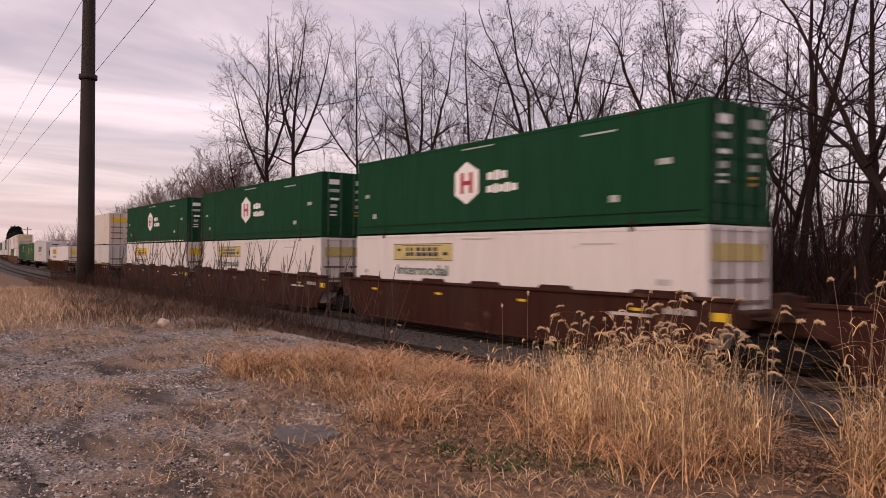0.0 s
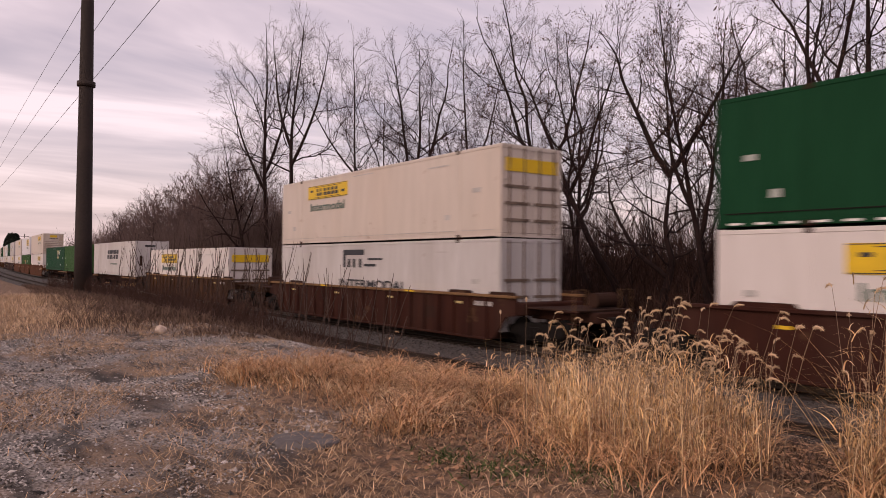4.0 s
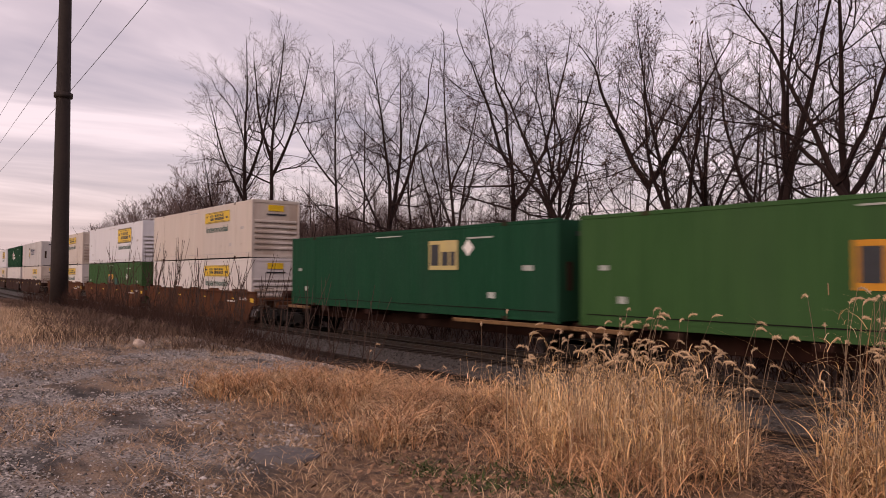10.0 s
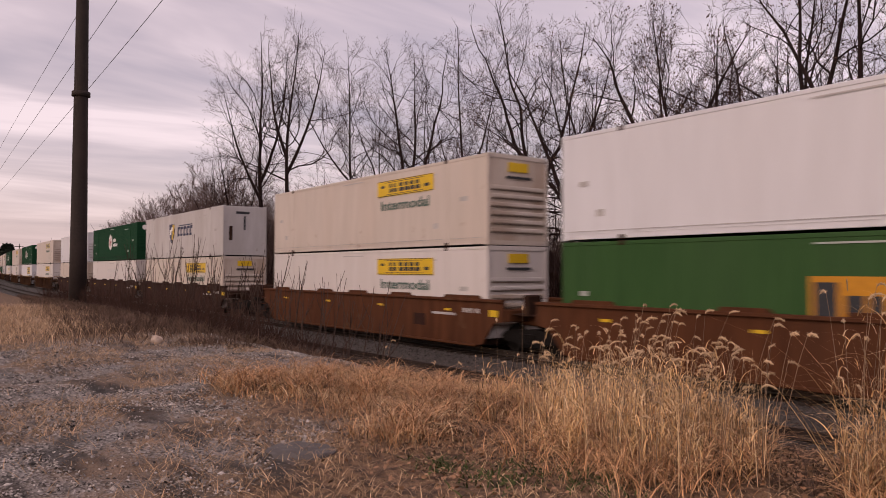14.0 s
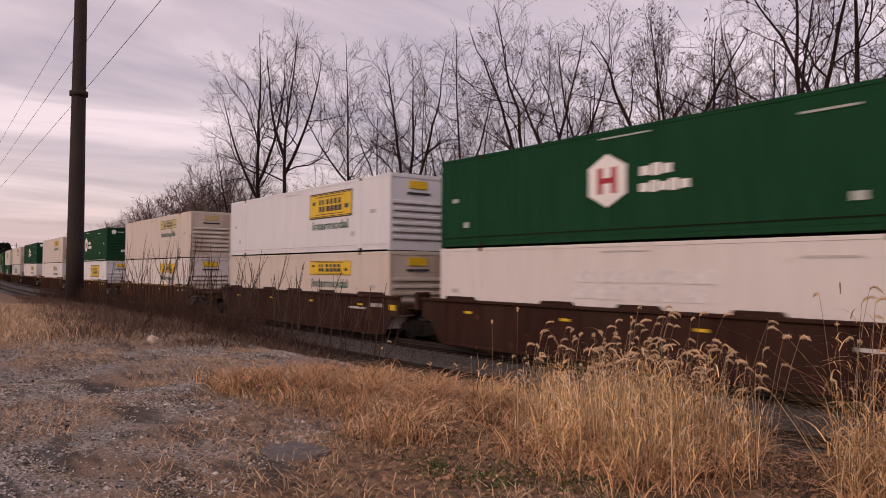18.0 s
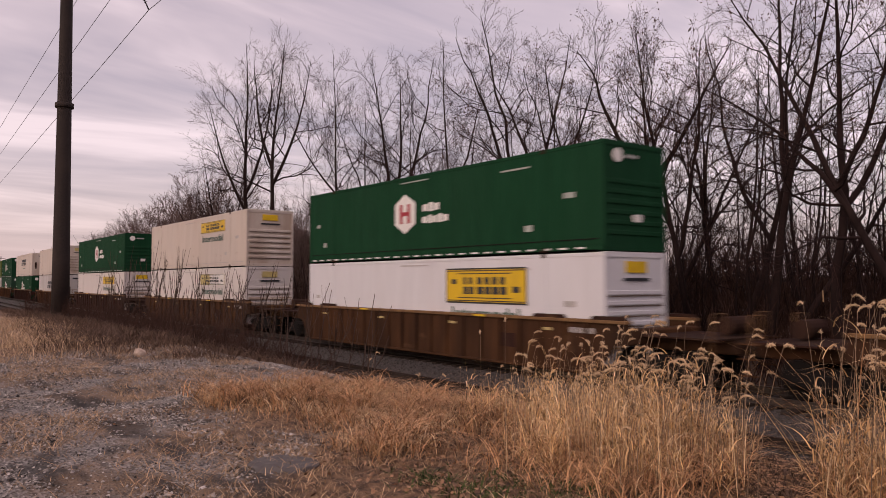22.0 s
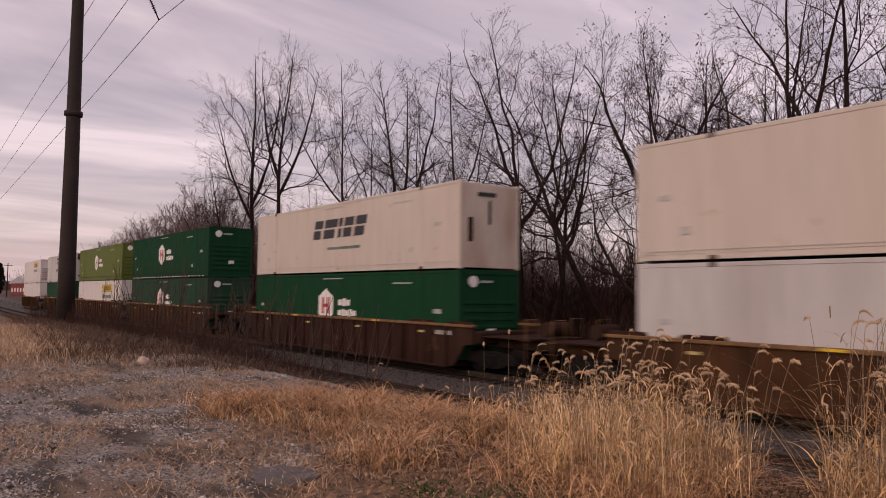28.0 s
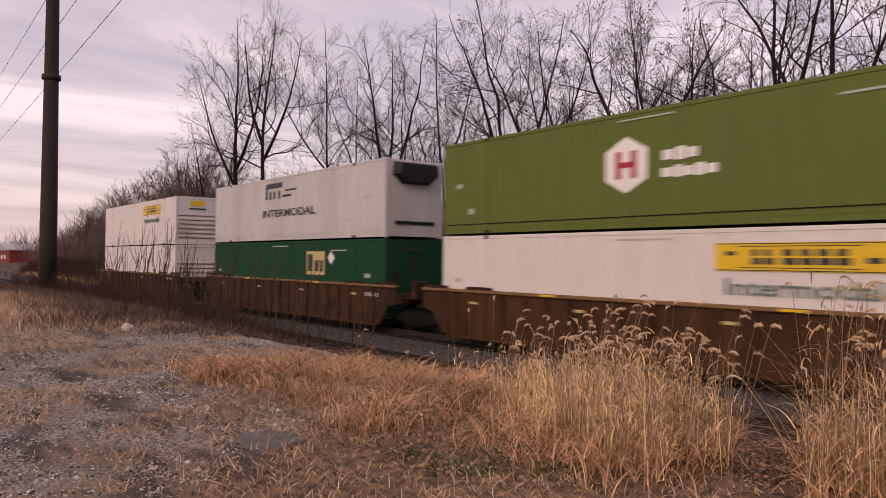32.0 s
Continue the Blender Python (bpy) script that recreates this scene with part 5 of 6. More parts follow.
    kinds = [
        tree("bare_sapling", "thin bare sapling in the undergrowth", 66, [(0, 0.1, 0.2, 0.1, 7.5, 0.05), (0, -0.2, -0.3, -0.1, 6.5, 0.045), (1.0, 0.4, 0.2, 0, 5.0, 0.035)], clear=0.12, limbs=6, reach=2.4, fine=3, thin=0.0065, twig=0.6),
        tree("young_tree", "slim young bare tree in the wood", 88, [(0, 0.03, -0.05, 0, 12.0, 0.10), (4, 0.3, 0.1, 0.1, 7.0, 0.06)], clear=0.22, limbs=9, reach=2.8, fine=3, thin=0.007, twig=0.7),
        tree("scrub_tree", "round bushy bare tree of reddish-brown twigs", 99, [(0, 0.1, 0.1, 0, 9.6, 0.12), (0, -0.3, -0.3, 0.2, 8.6, 0.10), (0.8, 0.5, 0.3, -0.2, 8.0, 0.09), (0.8, -0.1, 0.0, 0.4, 8.6, 0.09)], wood="scrub", clear=0.12, limbs=11, reach=3.2, fine=6, thin=0.015, lift=0.12),
    ]
    used = set()

    def put(ob, az, y, turn, size):
        if ob in kinds and ob not in used:
            used.add(ob)
        else:
            ob = copy_thing(ob, Matrix())
        x, y = from_az(az, y)
        place(ob, x, y, turn, size)

    # the same kinds of tree again, behind and beyond those
    for k, az, y, turn, size in ((3, 58.6, 30.0, 200, 0.85), (5, 54.0, 29.0, 130, 0.95), (6, 51.6, 29.0, 210, 0.85), (5, 48.0, 27.5, 300, 0.8), (6, 43.6, 26.5, 90, 0.86), (11, 42.0, 25.5, 190, 0.9), (8, 35.6, 26.5, 250, 0.85), (6, 32.0, 27.0, 300, 0.75), (5, 26.0, 26.5, 20, 0.75), (8, 18.0, 23.0, 30, 1.0), (14, 14.0, 24.0, 60, 0.95), (12, 8.0, 23.0, 200, 0.9), (4, 0.0, 25.0, 10, 0.8)):
        put(big[k], az, y, turn, size)
    rng = random.Random(9)
    for az, y, size in ((66.6, 29.5, 1.0), (65.4, 29.0, 1.05), (64.0, 28.5, 1.0), (62.4, 28.5, 0.95), (61.2, 28.0, 0.8), (59.4, 28.5, 0.8), (57.6, 29.0, 0.8), (55.4, 28.5, 0.7), (54.0, 28.0, 0.65), (51.4, 28.0, 0.6), (49.2, 26.5, 0.6), (47.6, 27.0, 0.6), (44.8, 27.0, 0.5), (69.4, 26.0, 1.25), (70.2, 26.5, 1.45), (71.1, 28.0, 1.35), (72.0, 29.5, 1.3), (72.9, 30.0, 1.35), (73.8, 30.5, 1.45), (74.7, 31.5, 1.4), (75.5, 32.0, 1.4), (76.3, 33.0, 1.35), (77.0, 34.0, 1.35), (77.8, 35.0, 1.3), (78.5, 37.0, 1.3), (79.3, 40.0, 1.2), (80.0, 44.0, 1.1), (80.8, 48.0, 0.9)):
        put(kinds[2], az, y, rng.uniform(0, 360), size)
    for i in range(56):
        az = 22 + 58 * ((i + rng.random()) / 56) ** 0.7
        put(kinds[1], az, rng.uniform(27, 40), rng.uniform(0, 360), rng.uniform(0.55, 0.95) if az > 45 else rng.uniform(0.4, 0.7))
    for i in range(14):
        put(kinds[1], 13 + i * 1.4 + rng.uniform(-0.5, 0.5), rng.uniform(24, 30), rng.uniform(0, 360), rng.uniform(0.6, 0.95))
    for i in range(90):
        az = 12 + 69 * ((i + rng.random()) / 90) ** 0.75
        put(kinds[0], az, rng.uniform(22, 33), rng.uniform(0, 360), rng.uniform(0.5, 1.1) if az > 50 else rng.uniform(0.35, 0.7) if az > 33 else rng.uniform(0.45, 0.85))


make_trees()


def off(x, y):
    return x, y + bend(x)


def thicket(name, label, spots, seed, material, height, count, rad=0.008):
    """Tangled bare stems, too many to count, as one mesh."""
    rng = random.Random(seed)
    vs, fs = [], []
    for _ in range(count):
        x, y = spots(rng)
        z = float(ground_height(np.array(x), np.array(y)))
        h = height * rng.uniform(0.45, 1.15)
        d = Vector((rng.gauss(0, 0.35), rng.gauss(0, 0.35), 1)).normalized()
        p = Vector((x, y, z - 0.05))
        pts, rr = [p.copy()], [rad * 1.5]
        for i in range(3):
            d = (d + Vector((rng.gauss(0, 0.19), rng.gauss(0, 0.19), 0.02))).normalized()
            pts.append(pts[-1] + d * h / 3)
            rr.append(rad * (1.25 - 0.34 * i))
        v, f = tube_data(pts, rr, 3, len(vs))
        vs += v
        fs += f
        for b in range(4):
            i = rng.randint(1, 3)
            e = (d + Vector((rng.gauss(0, 0.7), rng.gauss(0, 0.7), rng.gauss(0.2, 0.4)))).normalized()
            q = pts[i]
            ln = h * rng.uniform(0.15, 0.4)
            v, f = tube_data([q, q + e * ln * 0.5, q + (e + Vector((0, 0, 0.3))).normalized() * ln], [rad * 0.9, rad * 0.7, rad * 0.4], 3, len(vs))
            vs += v
            fs += f
    me = mesh_of(name, vs, fs, material)
    return tagged(link_mesh(name, me), label, "brush", kind="stuff")


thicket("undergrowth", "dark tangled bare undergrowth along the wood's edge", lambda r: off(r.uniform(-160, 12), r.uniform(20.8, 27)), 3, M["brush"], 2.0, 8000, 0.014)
thicket("deep_woods", "dense grey-brown stems deeper in the wood", lambda r: off(r.uniform(-190, -52), r.uniform(28, 46)), 4, M["scrub"], 5.5, 6500, 0.022)
thicket("wood_brush", "tall tangled brush between the trees", lambda r: off(r.uniform(-130, -42), r.uniform(27, 38)), 15, M["scrub"], 6.2, 6500, 0.015)
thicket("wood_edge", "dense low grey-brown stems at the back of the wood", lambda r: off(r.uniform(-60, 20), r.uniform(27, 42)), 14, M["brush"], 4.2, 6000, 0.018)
thicket("far_woods", "distant band of bare woodland", lambda r: off(r.uniform(-420, -120), r.uniform(30, 110)), 5, M["scrub"], 9.0, 3500, 0.05)
thicket("trackside_brush", "low brown bare brush on the bank", lambda r: (r.uniform(-48, -18), r.uniform(6.6, 10.4)), 6, M["brush"], 1.0, 4200, 0.007)


def make_shrubs():
    """Tall bare whips standing before the train."""
    rng = random.Random(12)
    for az, y, n, h in ((78.0, 8.4, 3, 3.0), (76.6, 8.4, 4, 3.6), (75.6, 8.6, 6, 4.1), (74.9, 8.8, 6, 4.2), (73.9, 8.8, 5, 3.6), (73.0, 9.0, 5, 3.9), (71.9, 8.8, 5, 3.2), (71.0, 9.0, 5, 3.4), (69.6, 9.0, 5, 3.3), (68.4, 9.2, 5, 3.2), (67.0, 9.3, 6, 3.4), (65.4, 9.4, 5, 3.2), (63.8, 9.5, 4, 3.0), (62.0, 9.5, 4, 2.7), (60.2, 9.4, 3, 2.8), (58.0, 9.5, 3, 2.5), (73.3, 7.9, 5, 2.0), (68.5, 8.0, 5, 1.8)):
        x, y = from_az(az, y)
        sh = thing("bare_shrub", "bare shrub of thin upright brown whips", "shrub", "bare shrubs by the side track")
        place(sh, x, y)
        for i in range(n):
            d = Vector((rng.gauss(0, 0.2), rng.gauss(0, 0.2), 1)).normalized()
            p = Vector((rng.uniform(-0.3, 0.3), rng.uniform(-0.3, 0.3), 0))
            pts, rr = [p], [0.016]
            ln = h * rng.uniform(0.7, 1.1)
            for k in range(6):
                d = (d + Vector((rng.gauss(0, 0.10), rng.gauss(0, 0.10), 0.05))).normalized()
                pts.append(pts[-1] + d * ln / 6)
                rr.append(0.015 - 0.0016 * k)
            vs, fs = tube_data(pts, rr, 5)
            for b in range(3):
                q = pts[rng.randint(2, 4)]
                e = (d + Vector((rng.gauss(0, 0.35), rng.gauss(0, 0.35), 0.3))).normalized()
                v, f = tube_data([q, q + e * ln * 0.15, q + (e + Vector((0, 0, 0.4))).normalized() * ln * 0.36], [0.009, 0.007, 0.004], 4, len(vs))
                vs += v
                fs += f
            link_mesh("whip", mesh_of("whip", vs, fs, M["whip"]), sh)


make_shrubs()


# ---------------------------------------------------------------- grasses and stones
def ribbons(name, label, pos, height, width, lean, droop, material, seed, segs=4, kind="stuff"):
    """Blades: narrow ribbons that rise from pos, lean one way and droop towards the tip."""
    rng = np.random.default_rng(seed)
    n = len(pos)
    ang = rng.uniform(0, 2 * np.pi, n)
    d = np.stack([np.cos(ang), np.sin(ang)], 1)
    face = ang + np.pi / 2 + rng.normal(0, 0.6, n)
    w = np.stack([np.cos(face), np.sin(face)], 1) * width[:, None] / 2
    verts = np.zeros((n, segs + 1, 2, 3))
    for i in range(segs + 1):
        f = i / segs
        out = (lean * f + droop * f ** 3) * height
        up = height * (f - 0.55 * droop * f ** 3)
        c = np.stack([pos[:, 0] + d[:, 0] * out, pos[:, 1] + d[:, 1] * out, pos[:, 2] + up], 1)
        k = 1 - 0.85 * f ** 2
        for s, sg in ((0, -1), (1, 1)):
            verts[:, i, s, :2] = c[:, :2] + sg * w * k
            verts[:, i, s, 2] = c[:, 2]
    base = (np.arange(n) * (segs + 1) * 2)[:, None]
    faces = np.concatenate([base + np.array([[2 * i, 2 * i + 1, 2 * i + 3, 2 * i + 2]]) for i in range(segs)], 0)
    me = bpy.data.meshes.new(name)
    me.from_pydata(verts.reshape(-1, 3).tolist(), [], faces.tolist())
    me.materials.append(material)
    return tagged(link_mesh(name, me), label, "grass", kind=kind)


def scatter(n, x0, x1, y0, y1, keep, seed):
    rng = np.random.default_rng(seed)
    p = rng.uniform((x0, y0), (x1, y1), (n * 4, 2))
    p = p[rng.random(len(p)) < keep(p[:, 0], p[:, 1])][:n]
    return np.column_stack([p, ground_height(p[:, 0], p[:, 1])]), rng


def clumps(x, y, centres, r):
    v = np.zeros_like(x)
    for cx, cy, s in centres:
        v = np.maximum(v, np.exp(-((x - cx) ** 2 + (y - cy) ** 2) / (r * s) ** 2))
    return v


REEDS = [(-6.7, 6.6, 0.7), (-6.0, 6.0, 1.0), (-6.1, 7.1, 1.0), (-5.3, 6.6, 1.0), (-5.2, 5.6, 1.0), (-4.6, 5.1, 1.0), (-4.5, 6.1, 1.1), (-4.0, 4.7, 0.9), (-3.9, 5.6, 1.0), (-3.6, 4.7, 0.8), (-4.5, 6.7, 0.7), (-2.6, 5.8, 0.45), (-3.3, 5.4, 0.7), (-3.7, 6.2, 0.6), (-2.2, 5.3, 0.7),
         (-2.35, 5.75, 0.7), (-2.05, 5.9, 0.8), (-1.8, 5.4, 0.9), (-1.4, 5.9, 0.9)]


def path_gap(x, y):
    """A strip left open between the two stands of reeds."""
    r = -x / y
    return np.where((r > 0.475) & (r < 0.575), 0.0, 1.0)


def make_grass():
    # tall golden reeds in tufts, lower towards the track's far end
    c, rng = scatter(520, -9, 0, 3.8, 8.2, lambda x, y: clumps(x, y, REEDS, 0.50) * path_gap(x, y) * np.where(np.sin(x * 4.7 + y) * np.sin(y * 5.9 - x * 1.3) > -0.15, 1.0, 0.25), 21)
    size = np.clip(rng.lognormal(-0.04, 0.34, len(c)), 0.45, 1.6)
    n = rng.integers(5, 15, len(c))
    p = np.repeat(c, n, 0)
    p[:, :2] += rng.normal(0, 0.035, (len(p), 2))
    h = np.repeat(size, n) * (0.30 + 0.75 * rng.random(len(p)) ** 1.3) * np.interp(p[:, 0], (-8, -7.0, -6.2, -4.8, -3.6, -2.9, -2.5), (0.28, 0.36, 0.56, 0.72, 0.74, 0.66, 0.98))
    bent = np.where(rng.random(len(p)) < 0.16, rng.uniform(0.5, 1.3, len(p)), np.abs(rng.normal(0.08, 0.24, len(p))))
    pale = rng.random(len(p)) < 0.55
    ribbons("reed_stems", "upright golden dry reed stems", p[pale], h[pale], rng.uniform(0.0035, 0.006, pale.sum()), bent[pale], rng.uniform(0.0, 0.7, pale.sum()), M["straw"], 1, 5)
    ribbons("dull_stems", "dull russet reed stems among the golden ones", p[~pale], h[~pale], rng.uniform(0.0035, 0.006, (~pale).sum()), bent[~pale], rng.uniform(0.0, 0.7, (~pale).sum()), M["russet"], 41, 5)
    for nm, label, key, sd, share in (("reed_leaves", "torn golden reed leaves hanging from the stems", "straw", 33, 3), ("bleached_leaves", "bleached curled reed leaves", "curl", 34, 1)):
        q = np.repeat(p, share, 0)
        hh = np.repeat(h, share)
        rng = np.random.default_rng(sd)
        q = q + np.column_stack([rng.normal(0, 0.06, (len(q), 2)), hh * rng.uniform(0.05, 0.92, len(q))])
        ln = rng.uniform(0.07, 0.24, len(q)) * (0.8 if key == "curl" else 1.0)
        ribbons(nm, label, q, ln, rng.uniform(0.006, 0.0125, len(q)), rng.uniform(0.1, 0.8, len(q)), rng.uniform(0.7, 1.6, len(q)), M[key], sd, 5)
    p, rng = scatter(700, -7, 0, 3.8, 8.2, lambda x, y: clumps(x, y, REEDS, 0.42) * path_gap(x, y), 61)
    ribbons("straight_stalks", "straight pale stalks standing in the reeds", p, rng.uniform(0.45, 1.05, len(p)) * np.interp(p[:, 0], (-7, -6, -2.8, -2.5), (0.6, 0.85, 0.9, 1.1)), rng.uniform(0.0035, 0.006, len(p)), np.abs(rng.normal(0, 0.10, len(p))), rng.uniform(0, 0.15, len(p)), M["curl"], 62, 3)
    p, rng = scatter(8000, -8.5, -1, 3.8, 8.2, lambda x, y: clumps(x, y, REEDS, 0.6) * path_gap(x, y), 27)
    ribbons("reed_litter", "tangled brown dead reed leaves", p, rng.uniform(0.12, 0.42, len(p)), rng.uniform(0.006, 0.012, len(p)), rng.uniform(0.1, 0.9, len(p)), rng.uniform(0.3, 1.2, len(p)), M["russet"], 7, 4)
    # low russet tussocks on the verge
    keep = lambda x, y: (1 - gravel_mask(x, y)) * (1 - 0.8 * damp_mask(x, y)) * (0.25 + 0.75 * (np.sin(x * 1.9 + 1) * np.sin(y * 2.3) > -0.2))
    p, rng = scatter(34000, -11.5, 2.0, 1.6, 7.6, keep, 22)
    h = rng.uniform(0.02, 0.10, len(p))
    ribbons("verge_grass", "matted russet dry grass on the verge", p, h, rng.uniform(0.004, 0.010, len(p)), rng.uniform(0.3, 1.5, len(p)), rng.uniform(0.1, 0.9, len(p)), M["matted"], 2, 3)
    band = [(-9.7, 4.0, 0.8), (-9.4, 4.6, 1), (-8.8, 4.9, 1.1), (-8.3, 5.3, 1.1), (-7.9, 4.9, 1), (-7.6, 5.6, 1), (-7.2, 5.0, 1), (-6.8, 5.6, 0.9), (-6.0, 4.05, 0.6)]
    p, rng = scatter(2400, -10.8, -5.4, 3.4, 6.6, lambda x, y: clumps(x, y, band, 0.45), 23)
    h = rng.uniform(0.10, 0.46, len(p)) * (0.35 + 0.9 * clumps(p[:, 0], p[:, 1], band, 0.42))
    ribbons("straw_tussock", "arching straw-coloured tussock grass", p, h, rng.uniform(0.004, 0.008, len(p)), rng.uniform(0.2, 1.1, len(p)), rng.uniform(0.4, 1.1, len(p)), M["straw"], 3, 4)
    p, rng = scatter(8000, -10.8, -5.4, 3.4, 6.8, lambda x, y: clumps(x, y, band, 0.65), 28)
    ribbons("russet_tussock", "reddish-brown tangled tussock grass", p, rng.uniform(0.10, 0.36, len(p)) * (0.55 + 0.95 * (np.sin(p[:, 0] * 4.1) * np.sin(p[:, 1] * 5.3 + p[:, 0]) > 0)), rng.uniform(0.007, 0.015, len(p)), rng.uniform(0.1, 0.7, len(p)), rng.uniform(0.6, 1.3, len(p)), M["russet"], 8, 4)
    p, rng = scatter(3000, -10.8, -5.4, 3.4, 6.6, lambda x, y: clumps(x, y, band, 0.5), 38)
    ribbons("curled_tussock", "bleached curled blades in the tussocks", p, rng.uniform(0.08, 0.34, len(p)), rng.uniform(0.008, 0.016, len(p)), rng.uniform(0.1, 0.7, len(p)), rng.uniform(0.7, 1.4, len(p)), M["curl"], 13, 5)
    heap = [(-9.5, 4.4, 0.7), (-8.9, 5.0, 0.9), (-8.3, 5.2, 0.8), (-7.8, 5.5, 0.9), (-7.3, 5.4, 0.9), (-6.9, 5.9, 0.8), (-6.1, 4.3, 0.6), (-6.6, 5.1, 0.6)]
    c, rng = scatter(420, -10.4, -5.6, 3.6, 6.8, lambda x, y: clumps(x, y, heap, 0.42), 71)
    n = rng.integers(8, 22, len(c))
    p = np.repeat(c, n, 0)
    p[:, :2] += rng.normal(0, 0.05, (len(p), 2))
    h = np.repeat(rng.uniform(0.10, 0.42, len(c)), n) * rng.uniform(0.4, 1.1, len(p))
    pick = rng.random(len(p)) < 0.3
    for nm, label, key, m, sd in (("weed_heap", "heaped orange-brown dead weeds with curled leaves", "russet", ~pick, 72), ("weed_heap_tips", "pale curled leaf tips on the heaped weeds", "curl", pick, 73)):
        k = m.sum()
        ribbons(nm, label, p[m], h[m], rng.uniform(0.008, 0.019, k), rng.uniform(0.05, 0.6, k), rng.uniform(0.6, 1.4, k), M[key], sd, 5)
    p, rng = scatter(3500, -11.5, 2.0, 1.6, 7.6, lambda x, y: (1 - gravel_mask(x, y)) * 0.8, 39)
    ribbons("verge_straws", "scattered bleached straws lying on the verge", p, rng.uniform(0.02, 0.06, len(p)), rng.uniform(0.004, 0.008, len(p)), rng.uniform(0.8, 2.4, len(p)), rng.uniform(0.1, 0.9, len(p)), M["curl"], 14, 3)
    # darker blades low down, their colour standing in for shade between the tussocks
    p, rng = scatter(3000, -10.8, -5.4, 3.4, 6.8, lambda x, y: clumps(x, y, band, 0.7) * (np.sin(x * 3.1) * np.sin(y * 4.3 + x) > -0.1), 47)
    ribbons("tussock_shade", "dark brown withered blades that deepen the shade low in the tussocks", p, rng.uniform(0.1, 0.34, len(p)), rng.uniform(0.006, 0.012, len(p)), rng.uniform(0.2, 1.0, len(p)), rng.uniform(0.2, 1.0, len(p)), M["brownweed"], 17, 4)
    # brown weeds on the bank down to the side track
    p, rng = scatter(16000, -46, -12, 6.0, 10.2, lambda x, y: smooth(6.2, 7.2, y) * smooth(-12, -17, x), 29)
    ribbons("bank_weeds", "dull brown dead weeds on the bank", p, rng.uniform(0.08, 0.36, len(p)), rng.uniform(0.006, 0.014, len(p)), rng.uniform(0.1, 0.9, len(p)), rng.uniform(0.2, 0.9, len(p)), M["brownweed"], 9, 3)
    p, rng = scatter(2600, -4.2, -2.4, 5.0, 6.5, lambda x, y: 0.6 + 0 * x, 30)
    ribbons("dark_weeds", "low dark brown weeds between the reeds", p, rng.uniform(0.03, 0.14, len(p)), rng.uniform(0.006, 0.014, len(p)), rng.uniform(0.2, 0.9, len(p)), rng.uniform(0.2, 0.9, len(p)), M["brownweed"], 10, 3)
    # pale strip beyond the far track
    p, rng = scatter(4000, -150, -60, 20.5, 23, lambda x, y: 0.8 + 0 * x, 31)
    p[:, 1] += np.array([bend(x) for x in p[:, 0]])
    p[:, 2] = ground_height(p[:, 0], p[:, 1])
    ribbons("strip_grass", "pale strip of dry grass beyond the tracks", p, rng.uniform(0.4, 0.9, len(p)), rng.uniform(0.03, 0.06, len(p)), rng.uniform(0.1, 0.6, len(p)), rng.uniform(0.2, 0.8, len(p)), M["straw"], 11, 3)
    # sparse tufts through the gravel
    p, rng = scatter(19000, -20, 0, -1, 6, lambda x, y: gravel_mask(x, y) * ((np.sin(x * 1.1 + 2) * np.sin(y * 1.7 + x * 0.4) > 0.1) * 0.9 + 0.12) * (1 - damp_mask(x, y)), 24)
    ribbons("lot_grass", "short flattened dry grass in the gravel", p, rng.uniform(0.03, 0.1, len(p)), rng.uniform(0.004, 0.008, len(p)), rng.uniform(0.6, 2.4, len(p)), rng.uniform(0, 0.5, len(p)), M["matted"], 4, 2)
    # pale grass round the foot of the pole
    p, rng = scatter(16000, -36, -15.0, -2, 5.4, lambda x, y: (1 - gravel_mask(x, y)) * (0.3 + 0.7 * (np.sin(x * 0.9) * np.sin(y * 1.3 + 1) > -0.3)) * smooth(5.2, 3.6, y + 0.1 * (x + 20)), 25)
    ribbons("pale_grass", "pale dry meadow grass", p, rng.uniform(0.1, 0.38, len(p)), rng.uniform(0.008, 0.016, len(p)), rng.uniform(0.1, 0.6, len(p)), rng.uniform(0.2, 0.8, len(p)), M["palestraw"], 5, 3)
    p, rng = scatter(17000, -80, -15, 2.2, 8.2, lambda x, y: (1 - gravel_mask(x, y)) * smooth(2.6, 4.2, y + 0.1 * (x + 20)), 45)
    ribbons("brown_weeds", "brown dead weeds round the foot of the pole", p, rng.uniform(0.12, 0.5, len(p)), rng.uniform(0.008, 0.018, len(p)), rng.uniform(0.1, 0.8, len(p)), rng.uniform(0.2, 0.8, len(p)), M["brownweed"], 15, 3)
    # russet clumps at the edge of the lot
    edge = [(-15.9, 5.6, 0.9), (-15.2, 5.9, 0.7), (-16.6, 5.3, 0.5), (-20.5, 4.4, 1.0), (-21.8, 4.9, 1.2), (-19.3, 4.6, 0.7), (-24.5, 4.6, 1.2)]
    p, rng = scatter(3600, -27, -13, 3.6, 7.2, lambda x, y: clumps(x, y, edge, 0.6), 46)
    ribbons("russet_clumps", "arching reddish-brown dead weeds at the gravel's edge", p, rng.uniform(0.15, 0.5, len(p)), rng.uniform(0.006, 0.013, len(p)), rng.uniform(0.1, 0.9, len(p)), rng.uniform(0.3, 1.0, len(p)), M["brownweed"], 16, 4)
    # green winter weeds
    p, rng = scatter(1500, -6.5, -3.0, 2.6, 4.8, lambda x, y: clumps(x, y, [(-4.3, 3.8, 1), (-3.8, 4.2, 0.8), (-4.9, 3.6, 0.7)], 0.35), 26)
